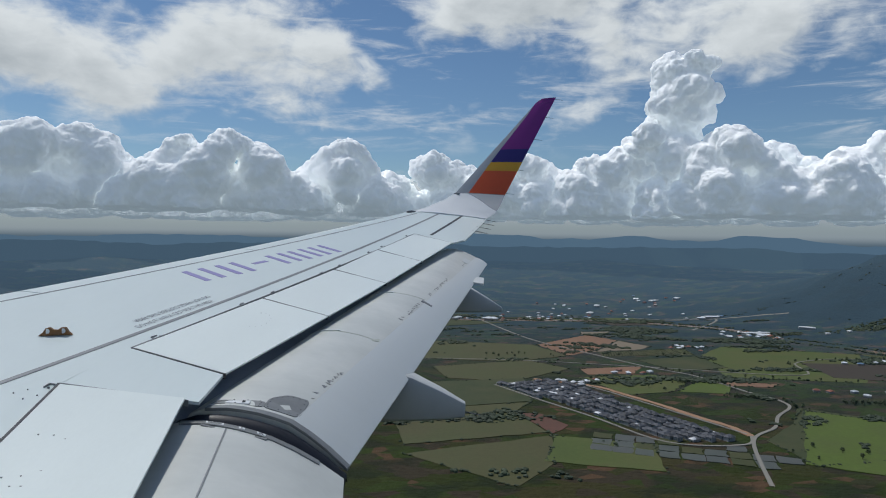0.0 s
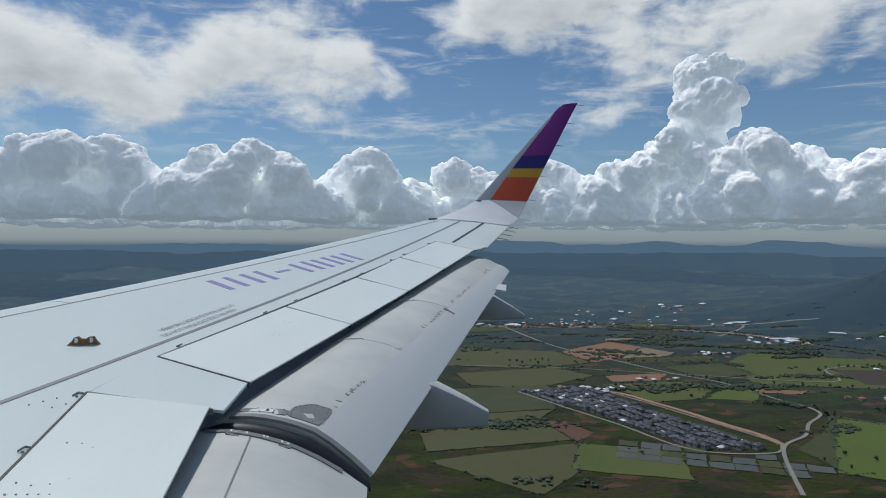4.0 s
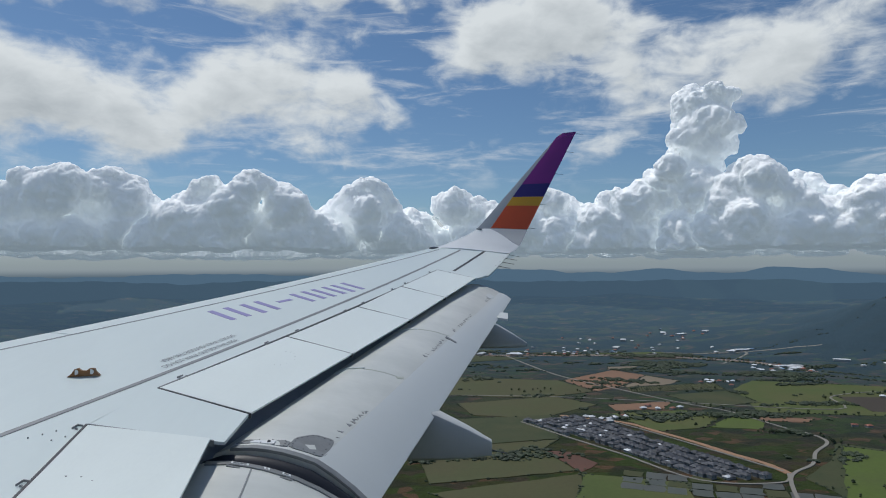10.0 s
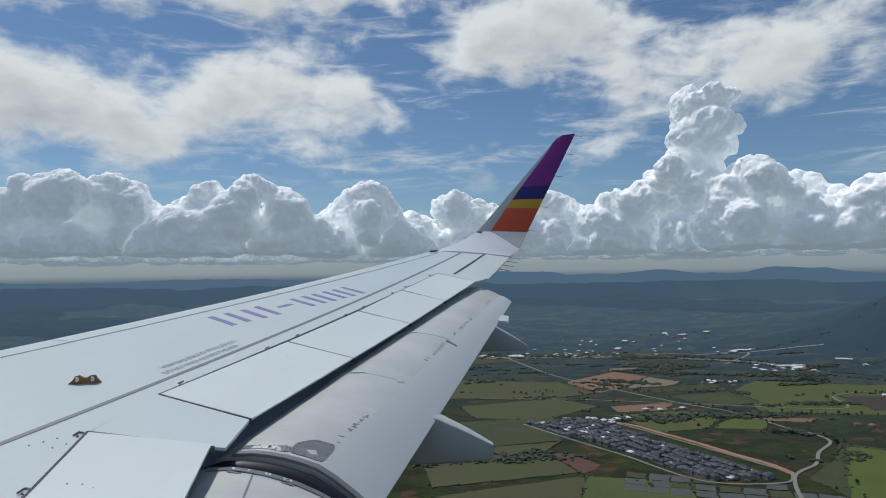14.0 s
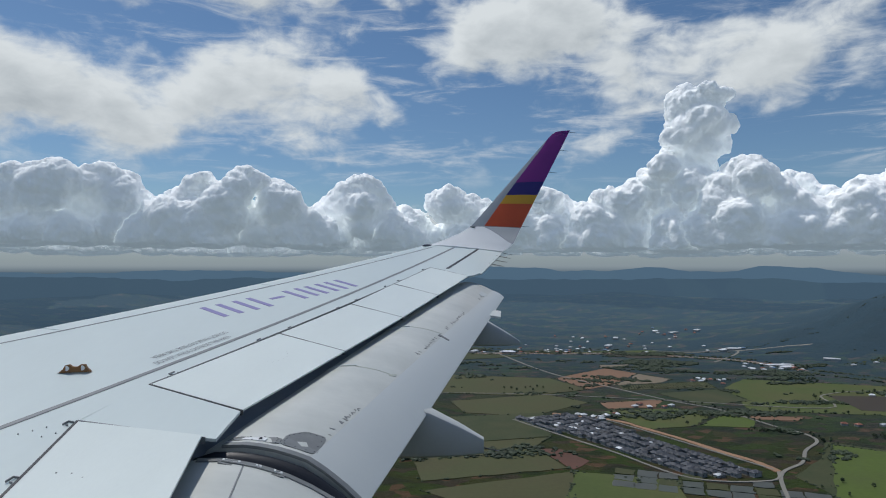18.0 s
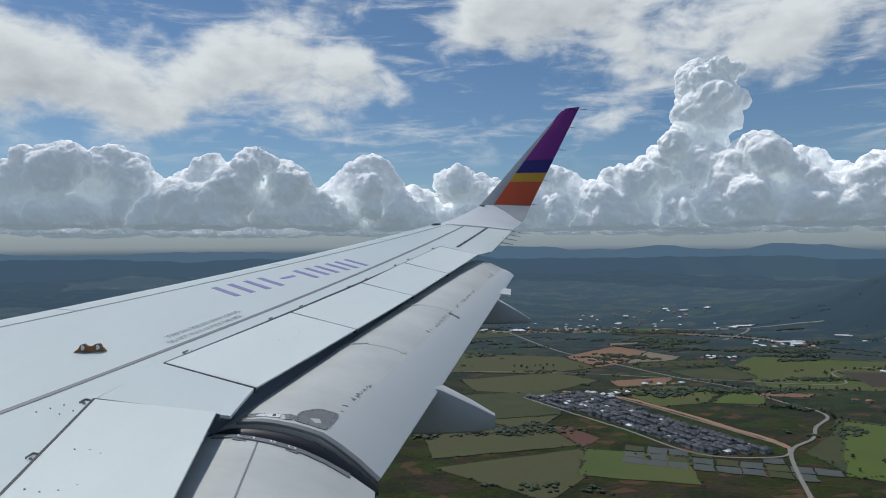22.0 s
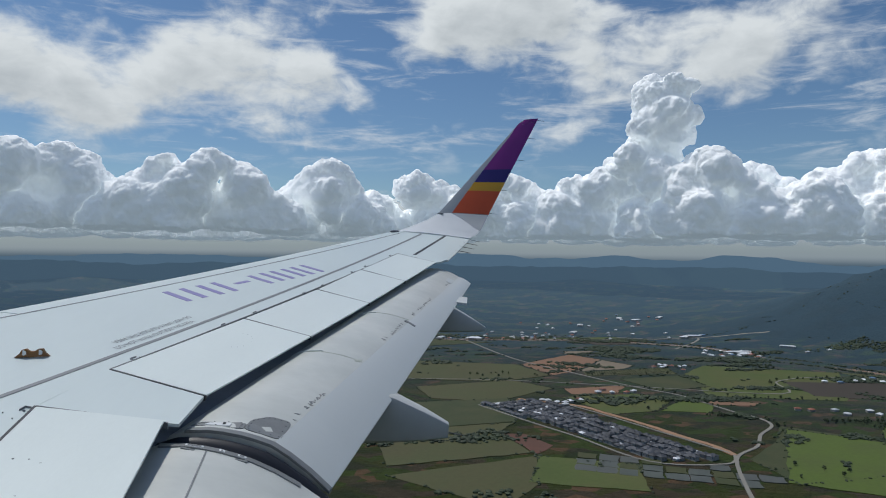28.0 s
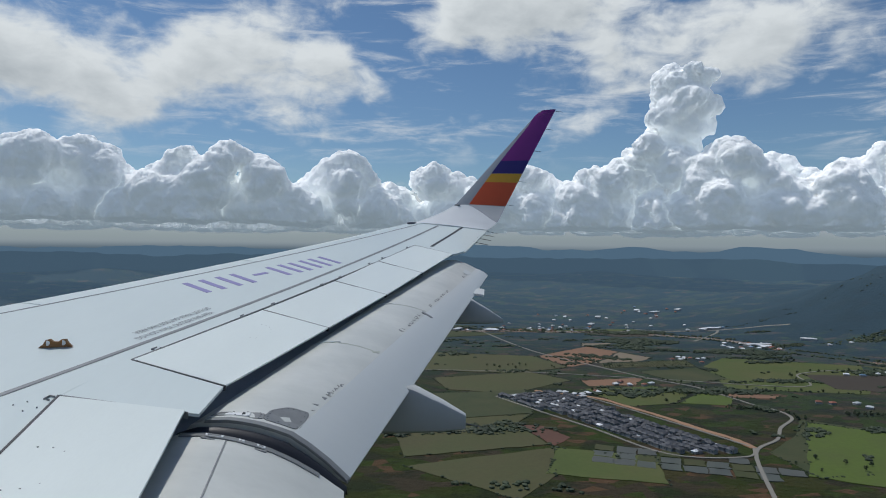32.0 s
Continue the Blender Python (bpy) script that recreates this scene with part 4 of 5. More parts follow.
def sheet(name, poly, z, mat, label, category="field"):
    """A flat piece of land with uneven edges, a little above the plain."""
    pts = []
    poly = [land(*p) for p in poly]
    n = len(poly)
    for i in range(n):
        a, b = poly[i], poly[(i + 1) % n]
        k = max(2, int(math.dist(a, b) / 25))
        for j in range(k):
            x, y = lerp(a, b, j / k)
            pts.append((x + rng.uniform(-2.5, 2.5), y + rng.uniform(-2.5, 2.5)))
    m = len(pts)
    v = [(x, y, z) for x, y in pts] + [(x, y, -0.5) for x, y in pts]
    me = mesh_of(name, v, [tuple(range(m))] + [(i, (i + 1) % m, m + (i + 1) % m, m + i) for i in range(m)])
    return tagged(put(name, me, mat), label, category, kind="structure")


def smooth_line(pts, per=6):
    out = []
    for i in range(len(pts) - 1):
        p0, p1, p2, p3 = (Vector(pts[max(0, min(len(pts) - 1, i + k))]) for k in (-1, 0, 1, 2))
        for j in range(per):
            t = j / per
            out.append(0.5 * ((2 * p1) + (p2 - p0) * t + (2 * p0 - 5 * p1 + 4 * p2 - p3) * t * t + (3 * p1 - p0 - 3 * p2 + p3) * t ** 3))
    return out + [Vector(pts[-1])]


def ribbon(name, pts, width, z, mat, label, category, uneven=0.0):
    line = smooth_line([land(*p) for p in pts])
    v, f = [], []
    for i, p in enumerate(line):
        d = (line[min(i + 1, len(line) - 1)] - line[max(i - 1, 0)]).normalized()
        s = Vector((-d.y, d.x)) * width / 2
        k1, k2 = 1 + rng.uniform(-uneven, uneven), 1 + rng.uniform(-uneven, uneven)
        a, b = p + s * k1, p - s * k2
        za, zb = hill(*a) + z, hill(*b) + z
        v += [(a.x, a.y, za), (b.x, b.y, zb), (b.x, b.y, zb - 1.2), (a.x, a.y, za - 1.2)]
        if i:
            o = 4 * i
            f += [(o - 4, o - 3, o + 1, o), (o - 3, o - 2, o + 2, o + 1), (o - 1, o - 4, o, o + 3)]
    return tagged(put(name, mesh_of(name, v, f), mat), label, category, kind="structure")


def soil(name, a, b, scale=0.02, stretch=(1, 1, 1), rough=0.75):
    a, b = tuple(0.74 * q for q in a), tuple(0.74 * q for q in b)
    return material(name, a, rough, vary=0.24, scale=scale * 0.35, fine=scale * 6, tint=b, stretch=stretch, spec=0.3)


M_TAN = soil("bare_soil", (0.31, 0.175, 0.105), (0.23, 0.135, 0.085))
M_PALE = soil("pale_soil", (0.27, 0.22, 0.155), (0.23, 0.185, 0.13))
M_RED = soil("red_soil", (0.16, 0.072, 0.048), (0.12, 0.06, 0.042))
M_GREEN = soil("young_rice", (0.095, 0.132, 0.028), (0.105, 0.112, 0.034))
M_BRIGHT = soil("bright_rice", (0.110, 0.165, 0.024), (0.090, 0.120, 0.028))
M_OLIVE = soil("dry_grass", (0.098, 0.095, 0.036), (0.076, 0.086, 0.030))
M_BROWN = soil("ploughed_field", (0.072, 0.056, 0.042), (0.060, 0.050, 0.036), stretch=(3, 0.6, 1))
M_DGREEN = soil("dark_meadow", (0.052, 0.072, 0.024), (0.074, 0.076, 0.030))
M_PADDY = soil("flooded_paddy", (0.075, 0.08, 0.062), (0.062, 0.07, 0.048), rough=0.3)
M_WETPADDY = soil("grey_wet_paddy", (0.10, 0.105, 0.09), (0.085, 0.09, 0.075), rough=0.4)
M_ROAD = material("pale_road", (0.21, 0.20, 0.175), 0.8, vary=0.1, scale=0.03, fine=0.3)
M_DIRT = material("dirt_track", (0.32, 0.19, 0.11), 0.85, vary=0.15, scale=0.03, fine=0.3, tint=(0.27, 0.155, 0.09))
M_RIVER = material("muddy_water", (0.26, 0.17, 0.11), 0.22, vary=0.06, scale=0.01, fine=0.1)

EDGES = []
for name, poly, z, mat, label in (
    ("field", [(43, 1804), (224, 1983), (290, 1885), (165, 1700), (95, 1644)], 0.5, M_TAN, "bare salmon-coloured soil field beside an orchard"),
    ("field", [(170, 1698), (228, 1770), (292, 1880), (354, 1785), (300, 1730)], 0.5, M_PALE, "bare pale tan soil field"),
    ("field", [(187, 1690), (431, 1757), (423, 1663), (178, 1635)], 0.45, M_OLIVE, "tan field set with rows of young trees"),
    ("field", [(85, 1480), (242, 1514), (192, 1432), (88, 1419)], 0.5, M_TAN, "rough orange-brown soil field"),
    ("field", [(224, 1267), (312, 1368), (353, 1312), (317, 1250)], 0.5, M_BRIGHT, "bright green rice field"),
    ("field", [(446, 1669), (547, 1788), (865, 1678), (659, 1347), (381, 1400)], 0.4, M_GREEN, "wide green rice field"),
    ("field", [(640, 1560), (990, 1528), (830, 1330), (620, 1400)], 0.55, M_BROWN, "wide brown stubble field"),
    ("field", [(603, 1171), (890, 1230), (900, 1060), (700, 900), (577, 972), (501, 1026)], 0.5, M_BRIGHT, "bright green rice field with tree clumps beside it"),
    ("field", [(-113, 1107), (-74, 1105), (-41, 1038), (-77, 991)], 0.5, M_RED, "red-brown soil field"),
    ("field", [(356, 1356), (459, 1332), (432, 1304), (351, 1317)], 0.6, M_TAN, "narrow strip of bare tan soil"),
    # the shadow lying on this meadow is put into its dark green
    ("field", [(395, 1150), (520, 1045), (490, 900), (250, 850), (240, 960), (330, 1050)], 0.4, M_DGREEN, "green meadow beside a winding road, darkened for a shadow on it"),
    ("field", [(222, 2043), (320, 2057), (294, 1998), (213, 1994)], 0.5, M_PALE, "pale dry field"),
    ("field", [(860, 1690), (1250, 1480), (1150, 1290), (1000, 1330)], 0.45, M_OLIVE, "dry olive-coloured grass field"),
    ("field", [(-300, 900), (-80, 985), (-100, 860), (-160, 780)], 0.4, M_OLIVE, "dry olive-coloured grass field"),
    ("field", [(350, 820), (520, 890), (680, 860), (560, 700), (380, 690)], 0.42, M_OLIVE, "dry olive-coloured grass field"),
    ("field", [(60, 1390), (230, 1420), (300, 1380), (215, 1265), (120, 1240)], 0.42, M_GREEN, "green meadow beside the housing estate"),
    ("field", [(250, 1590), (420, 1640), (430, 1500), (300, 1450)], 0.42, M_DGREEN, "dark green plot"),
    ("field", [(-250, 1500), (-20, 1580), (60, 1480), (-90, 1350), (-220, 1380)], 0.42, M_OLIVE, "dry olive-coloured grass field"),
    ("field", [(1250, 2250), (1480, 2330), (1520, 2200), (1320, 2140)], 0.5, M_TAN, "distant bare brown clearing"),
    ("field", [(300, 2330), (760, 2420), (800, 2260), (380, 2190)], 0.45, M_BROWN, "distant brown field"),
    ("field", [(950, 2000), (1350, 1900), (1250, 1720), (980, 1800)], 0.45, M_GREEN, "distant green field"),
    ("field", [(1500, 2750), (1800, 2800), (1850, 2680), (1560, 2640)], 0.6, M_TAN, "distant bare brown clearing"),
    ("field", [(500, 2700), (900, 2780), (940, 2640), (560, 2560)], 0.6, M_GREEN, "distant green field"),
    ("field", [(1000, 2560), (1300, 2620), (1330, 2500), (1060, 2440)], 0.6, M_OLIVE, "distant dry grass field"),
    ("field", [(1650, 2350), (2050, 2300), (2000, 2150), (1680, 2180)], 0.6, M_OLIVE, "distant dry grass field"),
    ("field", [(-700, 2700), (-250, 2800), (-230, 2650), (-640, 2560)], 0.6, M_BROWN, "distant brown field"),
    ("field", [(-1700, 2250), (-1300, 2400), (-1250, 2230), (-1600, 2080)], 0.6, M_GREEN, "distant green field"),
    ("field", [(-60, 1380), (-330, 1330), (-300, 1130), (-75, 1190)], 0.42, M_DGREEN, "wide dull green field beside the estate"),
    ("field", [(-330, 1120), (-80, 1180), (-118, 1118), (-84, 1000), (-300, 940)], 0.42, M_OLIVE, "dry olive-coloured grass field"),
    ("field", [(-75, 985), (60, 940), (40, 830), (-110, 870)], 0.42, M_GREEN, "dull green field beside paddies"),
    ("field", [(-420, 1900), (30, 1800), (90, 1640), (-60, 1560), (-400, 1620)], 0.42, M_OLIVE, "wide dry grass plain"),
    ("field", [(240, 860), (395, 1130), (590, 980), (520, 700)], 0.44, M_BRIGHT, "bright green rice field beside a winding road"),
    ("field", [(-500, 2300), (-50, 2500), (20, 2250), (-380, 2080)], 0.45, M_DGREEN, "distant dark green field"),
):
    sheet(name, poly, z + 0.02 * len(EDGES), mat, label)
    EDGES.append([land(*p) for p in poly])

ribbon("road", [(150, 780), (217, 957), (286, 1025), (328, 1091), (381, 1150), (388, 1201), (363, 1259), (320, 1405), (252, 1497), (165, 1653), (40, 1900), (-60, 2300)], 6.5, 1.50, M_ROAD, "narrow pale concrete country road", "road", 0.05)
ribbon("road", [(-400, 1600), (-60, 1580), (250, 1500), (560, 1420), (640, 1570), (900, 1590), (1500, 1250)], 5.0, 1.45, M_ROAD, "pale country road across the fields", "road", 0.05)
ribbon("road", [(600, 2100), (820, 2350), (860, 2560), (900, 2760)], 9.0, 0.9, M_ROAD, "distant pale road between villages", "road", 0.05)
ribbon("road", [(-900, 2700), (-300, 2450), (300, 2600), (820, 2350), (1000, 2250)], 9.0, 0.9, M_ROAD, "distant pale road between villages", "road", 0.05)
ribbon("dirt_road", [(-40, 1372), (70, 1310), (112, 1240), (150, 1170), (185, 1090), (216, 1030), (226, 980)], 13.0, 1.40, M_DIRT, "wide orange dirt road beside the estate", "dirt road", 0.25)
RIVER = [(-900, 2350), (-200, 2400), (350, 2330), (600, 2200), (729, 2080), (800, 1900), (892, 1790), (942, 1695), (990, 1615), (1042, 1554), (1105, 1500), (1300, 1330), (1700, 1100)]
RIVER_BANK = smooth_line([land(*p) for p in RIVER])
ribbon("river", RIVER, 36.0, 0.6, M_RIVER, "winding muddy brown river", "river", 0.12)

# ---- houses ----
M_WALL = material("house_wall", (0.34, 0.33, 0.31), 0.8, vary=0.08, scale=0.5, per=0.2)
M_SLATE = material("slate_roof", (0.060, 0.066, 0.078), 0.75, vary=0.15, scale=0.4, per=0.3)
M_TIN = material("pale_tin_roof", (0.62, 0.64, 0.66), 0.35, vary=0.1, scale=0.3, per=0.25)
M_TILE = material("red_tile_roof", (0.22, 0.085, 0.055), 0.6, vary=0.12, scale=0.4, per=0.3)
M_BLUE = material("blue_tin_roof", (0.12, 0.20, 0.30), 0.4, vary=0.1, scale=0.3, per=0.2)


def house_meshes(w, d, h, pitch, eave):
    bm = bmesh.new()
    bmesh.ops.create_cube(bm, size=1, matrix=Matrix.Translation((0, 0, h / 2)) @ Matrix.Diagonal((w, d, h, 1)))
    wall = bpy.data.meshes.new("wall")
    bm.to_mesh(wall)
    bm.free()
    a, b, r = w / 2 + eave, d / 2 + eave, h + pitch
    hip = min(b, a * 0.7)
    v = [(-a, -b, h - 0.1), (a, -b, h - 0.1), (a, b, h - 0.1), (-a, b, h - 0.1), (-a + hip, 0, r), (a - hip, 0, r), (-a, -b, h + 0.12), (a, -b, h + 0.12), (a, b, h + 0.12), (-a, b, h + 0.12)]
    f = [(0, 1, 2, 3), (0, 1, 7, 6), (1, 2, 8, 7), (2, 3, 9, 8), (3, 0, 6, 9), (6, 7, 5, 4), (7, 8, 5), (8, 9, 4, 5), (9, 6, 4)]
    return wall, mesh_of("roof", v, f)


def house(name, dims, roof_mat, label, category, group, panes=True):
    root = tagged(new(name), label, category, group)
    wall, roof = house_meshes(*dims)
    put("wall", wall, M_WALL, root)
    put("roof", roof, roof_mat, root)
    w, d, h = dims[:3]
    for sx in (-0.28, 0.28) if panes else ():
        for side in (-1, 1):
            x, y = sx * w, side * (d / 2 + 0.02)
            v = [(x - 0.8, y, h * 0.35), (x + 0.8, y, h * 0.35), (x + 0.8, y, h * 0.75), (x - 0.8, y, h * 0.75)]
            v += [(p[0], p[1] - 0.06 * side, p[2]) for p in v]
            put("window", mesh_of("window", v, [(0, 1, 2, 3), (4, 5, 6, 7), (0, 1, 5, 4), (1, 2, 6, 5), (2, 3, 7, 6), (3, 0, 4, 7)]), M_DARK, root)
    return root


def turned(x, y, deg, s=1.0):
    x, y = land(x, y)
    return Matrix.Translation((x, y, hill(x, y))) @ Matrix.Rotation(radians(deg), 4, "Z") @ Matrix.Scale(1.12, 4)


E1, E2 = Vector((0.47, -0.883)), Vector((0.883, 0.47))
slates = [house("house", d, M_SLATE, "estate house with a dark grey hipped roof", "house", "estate houses") for d in ((9.2, 8.0, 5.5, 2.6, 0.9), (10.0, 8.0, 3.2, 2.4, 0.9))]
pale = house("house", (9.0, 7.0, 3.2, 2.0, 0.6), M_TIN, "estate house with a pale tin roof", "house", "estate houses")
EST = []
BOUND = [(-120, 1318), (-10, 1345), (60, 1290), (218, 985), (190, 950), (90, 962), (20, 1085)]


def inside(x, y, poly):
    hit = False
    for (x0, y0), (x1, y1) in zip(poly, poly[1:] + poly[:1]):
        if (y0 > y) != (y1 > y) and x < (x1 - x0) * (y - y0) / (y1 - y0) + x0:
            hit = not hit
    return hit


for r in range(24):
    for c in range(46):
        p = Vector((-190, 1310)) + E1 * (11.6 * c - 40) + E2 * (12.0 * r + (6.0 if r % 2 else 0))
        if inside(p.x, p.y, BOUND) and rng.random() > 0.05:
            EST.append((p.x + rng.uniform(-0.7, 0.7), p.y + rng.uniform(-0.7, 0.7), rng.random()))
EST = EST[:300]
first = {0: slates[0], 1: slates[1], 2: pale}
used = set()
deg0 = math.degrees(math.atan2(E1.y, E1.x))
for x, y, q in EST:
    kind = 2 if q < 0.07 else (0 if q < 0.6 else 1)
    m = turned(x, y, deg0 + rng.choice((0, 90)) + rng.uniform(-2, 2)) @ Matrix.Scale(1.03, 4)
    if kind in used:
        copy_thing(first[kind], m)
    else:
        first[kind].matrix_basis = m
        used.add(kind)
ribbon("estate_lane", [(-128, 1318), (-60, 1200), (10, 1085), (84, 952), (192, 938), (226, 980)], 5.0, 1.65, M_ROAD, "pale lane round the housing estate", "lane")
ribbon("estate_lane", [(-124, 1324), (-10, 1354), (66, 1296), (224, 990)], 5.0, 1.65, M_ROAD, "pale lane round the housing estate", "lane")
# paddies beside the estate, plot by plot
for r in range(3):
    for c in range(9):
        o = Vector((-10, 1000)) + Vector((0.945, -0.33)) * (31 * c) + Vector((-0.33, -0.945)) * (30 * r)
        u, q = Vector((0.945, -0.33)) * rng.uniform(26, 29.5), Vector((-0.33, -0.945)) * rng.uniform(25, 28.5)
        if rng.random() < 0.85:
            sheet("paddy_plot", [tuple(o), tuple(o + u), tuple(o + u + q), tuple(o + q)], 1.2, rng.choice((M_PADDY, M_PADDY, M_WETPADDY, M_DGREEN)), "flooded paddy plot behind low banks", "paddy")

# villages and sheds spread over the plain
kinds = [house("village_house", (11, 8, 3.4, 2.4, 0.8), M_TIN, "village house with a pale tin roof", "house", "village houses", False), house("village_house", (10, 8, 3.6, 2.6, 0.8), M_TILE, "village house with a red-brown roof", "house", "village houses", False),
         house("village_house", (12, 9, 3.6, 2.4, 0.8), M_BLUE, "village house with a blue tin roof", "house", "village houses", False), house("shed", (42, 18, 5.5, 2.2, 0.8), M_TIN, "long shed with a white tin roof", "shed", "sheds", False)]
spots = []
for cx, cy, n, rx, ry in ((455, 1760, 10, 60, 40), (690, 1990, 14, 90, 60), (780, 1965, 10, 60, 40), (560, 1245, 6, 90, 25), (170, 1440, 5, 50, 20), (880, 1560, 16, 130, 30), (60, 1345, 8, 45, 12), (1050, 2500, 26, 300, 120), (1700, 2650, 30, 350, 140), (250, 2650, 22, 260, 90), (2150, 2350, 26, 300, 160), (-350, 2600, 16, 300, 120), (1450, 1750, 12, 160, 90), (900, 3050, 26, 500, 120), (1350, 2300, 40, 220, 100), (1150, 2050, 22, 150, 70), (1900, 2900, 30, 300, 120), (600, 2800, 24, 300, 80), (-1200, 2700, 14, 350, 120), (1800, 1800, 18, 200, 160), (-1700, 2300, 12, 300, 150)):
    for _ in range(n):
        spots.append((rng.gauss(cx, rx * 0.6), rng.gauss(cy, ry * 0.6)))
spots = [(x, y) for x, y in spots if hill(*land(x, y)) < 75 and (math.hypot(*land(x, y)) < 2800 or math.degrees(math.atan2(x, y)) < 22)]
used = set()
for i, (x, y) in enumerate(spots):
    q = rng.random()
    k = 3 if (q < 0.14 and y > 1900) else (0 if q < 0.62 else (1 if q < 0.88 else 2))
    m = turned(x, y, rng.uniform(0, 180))
    if k in used:
        copy_thing(kinds[k], m)
    else:
        kinds[k].matrix_basis = m
        used.add(k)

# ---- trees ----
M_LEAF = material("foliage", (0.025, 0.040, 0.018), 0.7, vary=0.3, scale=0.25, fine=1.2, per=0.3, tint=(0.045, 0.068, 0.022))
M_BARK = material("bark", (0.09, 0.07, 0.05), 0.9, vary=0.2)
M_WOODS = material("far_woods", (0.026, 0.042, 0.022), 0.75, vary=0.35, scale=0.02, fine=0.2, tint=(0.036, 0.054, 0.024))
BALL = bmesh.new()
bmesh.ops.create_icosphere(BALL, subdivisions=1, radius=1)
BV = [v.co.copy() for v in BALL.verts]
BF = [tuple(v.index for v in f.verts) for f in BALL.faces]
BALL.free()


def crown_mesh(seed, tall, wide):
    """A loose crown of many lumps round an uneven core, with gaps."""
    r = random.Random(seed)
    v, f = [], []
    for k in range(13):
        a, t = r.uniform(0, 6.28), r.uniform(0.15, 1.0)
        rad = wide * (0.62 if 0.25 < t < 0.75 else 0.38) * r.uniform(0.3, 1.0)
        c = Vector((rad * math.cos(a), rad * math.sin(a), tall * (0.32 + 0.62 * t)))
        s = wide * r.uniform(0.24, 0.42)
        o = len(v)
        for p in BV:
            q = p * s * (1 + 0.35 * noise.noise(p * 1.7 + Vector((seed, k, 0))))
            v.append(c + Vector((q.x, q.y, q.z * 0.8)))
        f += [tuple(o + i for i in t3) for t3 in BF]
    return mesh_of("crown", v, f)


def tree(seed, tall, wide, label):
    root = tagged(new("tree"), label, "tree", "field trees")
    rings = []
    for i in range(5):
        t = i / 4
        rr = (0.035 - 0.02 * t) * tall
        rings.append([(rr * math.cos(a) + 0.02 * tall * t, rr * math.sin(a), tall * 0.55 * t) for a in (0, 1.05, 2.09, 3.14, 4.19, 5.24)])
    trunk = loft("trunk", rings, M_BARK, root)
    for a in (0.4, 2.6, 4.5):
        tube("limb", (0.015 * tall, 0, tall * 0.35), (0.25 * wide * math.cos(a), 0.25 * wide * math.sin(a), tall * 0.62), 0.012 * tall, M_BARK, trunk, 5)
    put("crown", crown_mesh(seed, tall, wide), M_LEAF, root)
    return root


makers = [tree(s, h, d, "dark green broadleaf tree standing among fields") for s, h, d in ((1, 8, 3.6), (2, 10, 4.4), (3, 6.5, 3.2), (4, 12, 4.4), (5, 8.5, 4.8))]
where = []
for cx, cy, n, rx, ry in ((543, 1175, 34, 55, 14), (588, 1130, 10, 30, 10), (600, 1034, 26, 45, 16), (342, 1222, 14, 28, 14), (270, 1334, 9, 14, 10), (678, 1764, 16, 60, 16), (794, 1975, 10, 50, 30), (460, 1760, 10, 50, 30), (390, 1165, 10, 12, 40), (-20, 1640, 12, 90, 20), (700, 1020, 8, 120, 60), (300, 900, 6, 60, 40)):
    for _ in range(n):
        where.append((rng.gauss(cx, rx * 0.6), rng.gauss(cy, ry * 0.6)))
for line, step in (([(252, 1497), (320, 1405), (363, 1259)], 17), ([(560, 1425), (640, 1575), (900, 1600)], 15), ([(431, 1660), (180, 1632)], 30), ([(659, 1345), (381, 1395)], 24), ([(60, 1392), (215, 1265)], 30)):
    pts = smooth_line(line, 30)
    acc = 0
    for a, b in zip(pts, pts[1:]):
        acc += (b - a).length
        if acc > step * rng.uniform(0.6, 1.5):
            acc = 0
            where.append((a.x + rng.uniform(-6, 6), a.y + rng.uniform(-6, 6)))
for k, (x, y) in enumerate(where[:270]):
    x, y = land(x, y)
    m = Matrix.Translation((x, y, hill(x, y))) @ Matrix.Rotation(rng.uniform(0, 6.28), 4, "Z")
    if k < len(makers):
        makers[k].matrix_basis = m
    else:
        copy_thing(makers[k % 5], m)


def woods(name, spots, label, mat, big):
    """Far woodland and hedges: many small crowns in one mesh."""
    v, f = [], []
    for x, y, s in spots:
        o = len(v)
        z = hill(x, y)
        for p in BV[:]:
            k = s * (1 + 0.4 * noise.noise(p * 1.3 + Vector((x, y, 0))))
            v.append((x + p.x * k * big, y + p.y * k * big, z + s * 0.5 + p.z * k * 0.9))
        f += [tuple(o + i for i in t3) for t3 in BF]
    me = bpy.data.meshes.new(name)
    me.from_pydata(v, [], f)
    return tagged(put(name, me, mat), label, "woodland", kind="stuff")


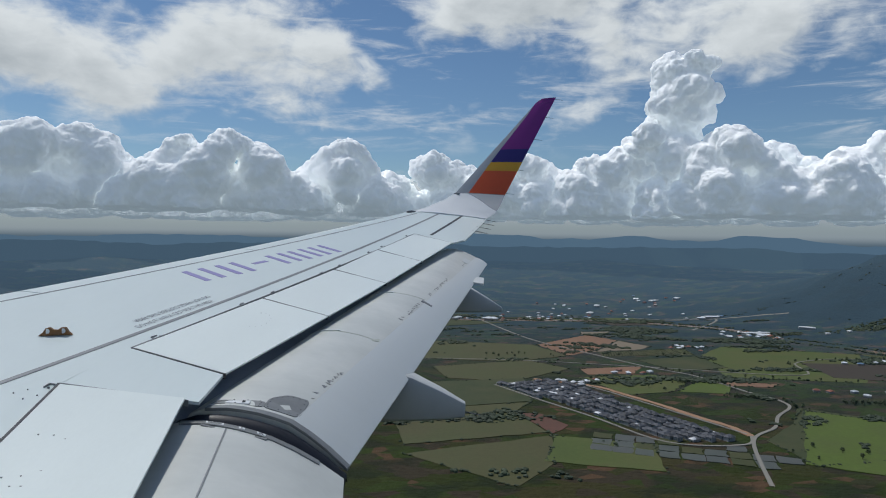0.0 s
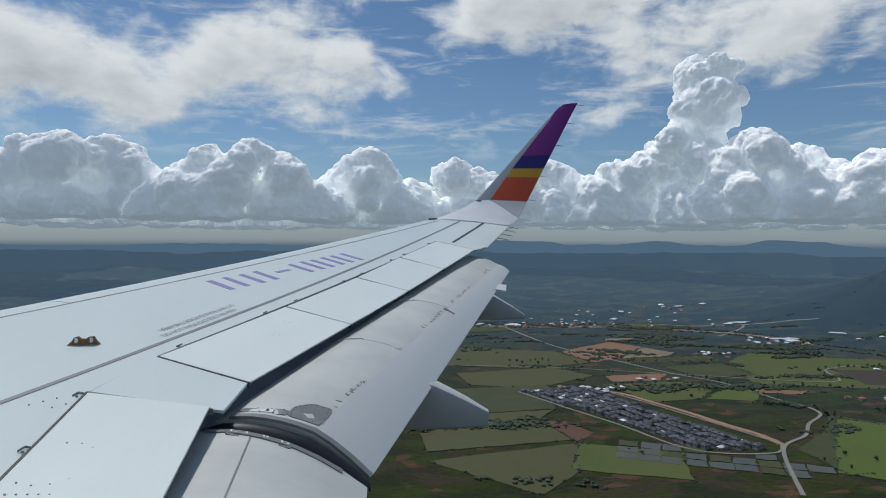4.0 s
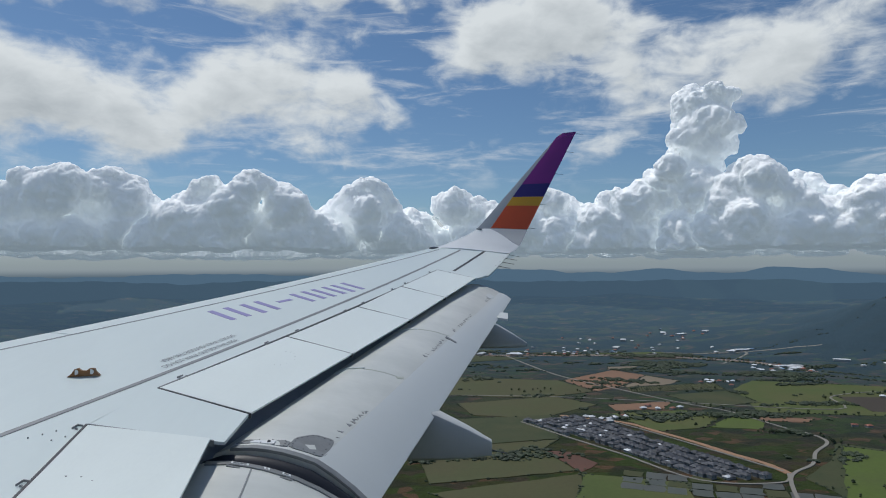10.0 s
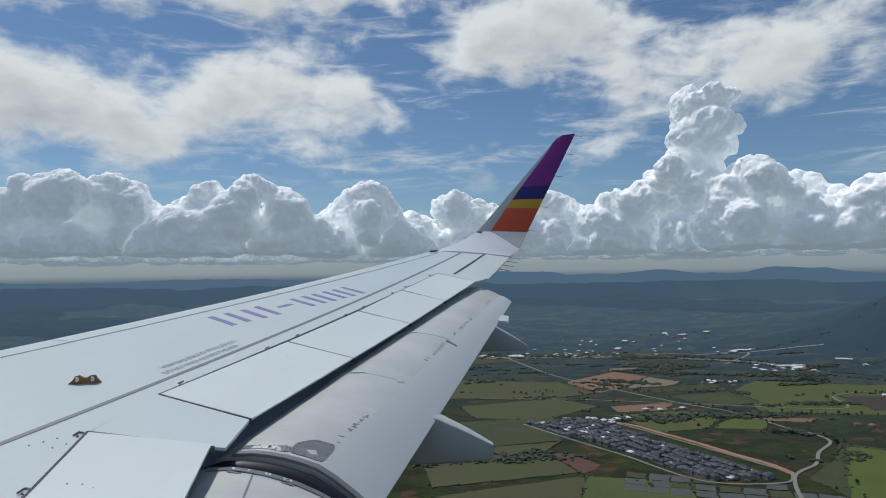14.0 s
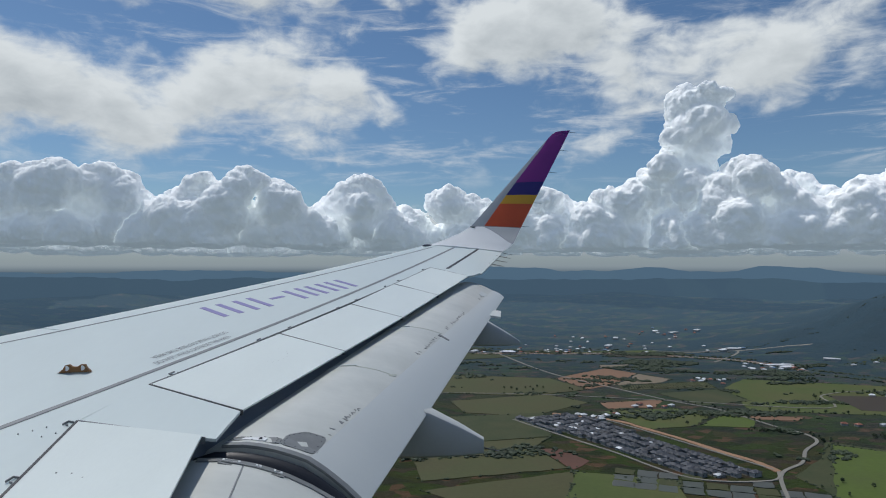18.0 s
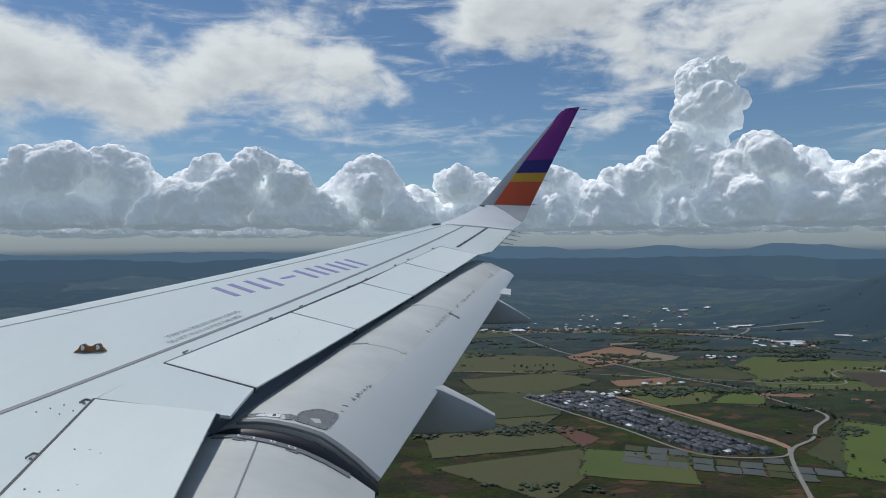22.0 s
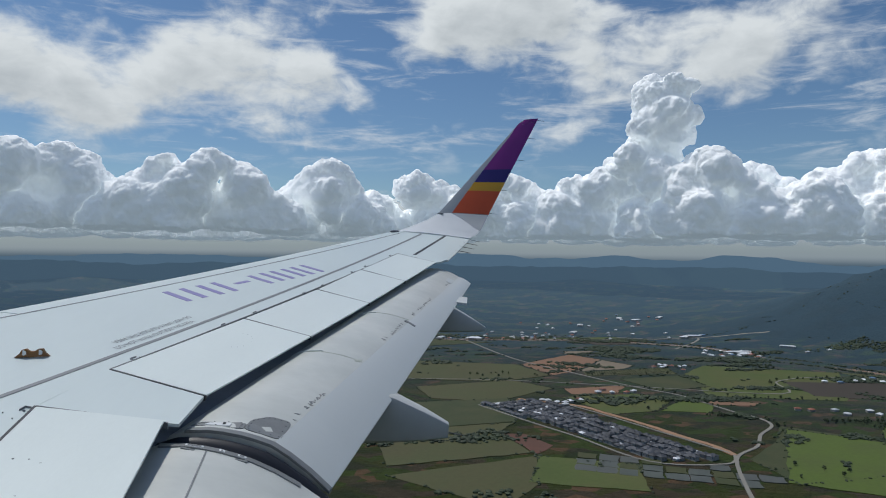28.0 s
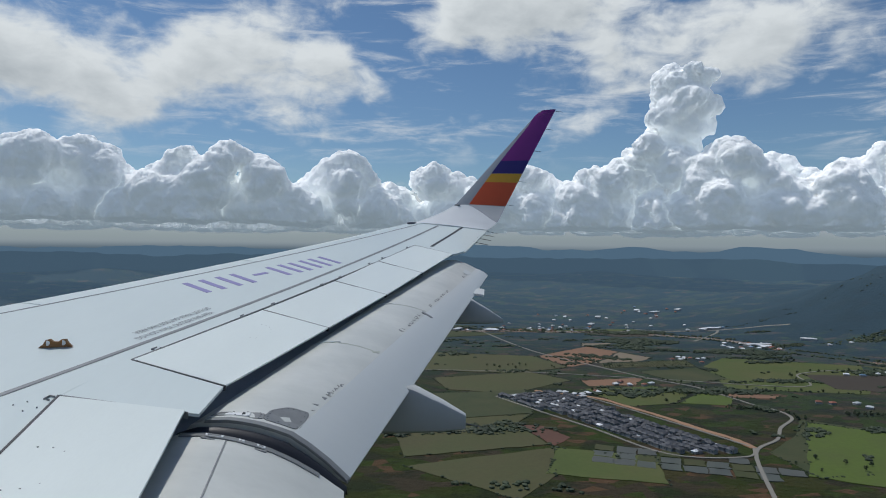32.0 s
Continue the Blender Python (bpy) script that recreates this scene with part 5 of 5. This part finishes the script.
spots = []
nr = np.random.default_rng(5)
while len(spots) < 15000:
    a, d = nr.uniform(-0.75, 0.85), 950 + 1950 * nr.random() ** 0.7
    x, y = d * math.sin(a), d * math.cos(a)
    n1 = noise.noise(Vector((x * 0.0032, y * 0.0085, 3.0))) + 0.45 * noise.noise(Vector((x * 0.014, y * 0.022, 8.0))) + 0.25 * noise.noise(Vector((x * 0.05, y * 0.05, 5.0)))
    lim = 0.47 - 0.22 * max(0, min(1, (d - 1400) / 1000))
    if n1 > lim:
        spots.append((x, y, nr.uniform(1.8, 3.6) + 3.4 * min(1, (n1 - lim) * 3) * nr.random()))
for poly in EDGES:
    for p, q in zip(poly, poly[1:] + poly[:1]):
        p, q = Vector(p), Vector(q)
        if nr.random() < 0.7:
            run = 0.0
            while run < (q - p).length:
                run += nr.uniform(2, 9) if nr.random() < 0.8 else nr.uniform(20, 70)
                s = p.lerp(q, min(1, run / (q - p).length))
                spots.append((s.x + nr.normal(0, 2), s.y + nr.normal(0, 2), nr.uniform(1.0, 2.6)))
for _ in range(700):
    t = nr.random()
    pts = RIVER_BANK
    i = min(int(t * (len(pts) - 1)), len(pts) - 2)
    p = pts[i].lerp(pts[i + 1], t * (len(pts) - 1) - i)
    side = nr.choice((-1, 1)) * nr.uniform(24, 46)
    spots.append((p.x + side * 0.7, p.y + side * 0.7, nr.uniform(2.2, 4.8)))
woods("woodland", spots, "dark green woods and hedges across the plain", M_WOODS, 1.35)
shrubs = [(x + nr.uniform(-6, 6), y + nr.uniform(-6, 6), nr.uniform(0.9, 2.0)) for x, y in (land(*e[:2]) for e in EST) for _ in range(2) if nr.random() < 0.5]
woods("garden_shrubs", shrubs, "small dark trees and shrubs between estate houses", M_WOODS, 1.0)
# orchard rows and field ridges
spots = []
for r in range(9):
    for c in range(34):
        if nr.random() < 0.88:
            u, q = c / 33, r / 8
            p = Vector((195, 1692)).lerp(Vector((428, 1752)), u).lerp(Vector((183, 1640)).lerp(Vector((420, 1668)), u), q)
            spots.append((*land(p.x, p.y), nr.uniform(1.3, 2.1)))
woods("orchard", spots, "rows of young orchard trees on tan soil", M_WOODS, 1.0)
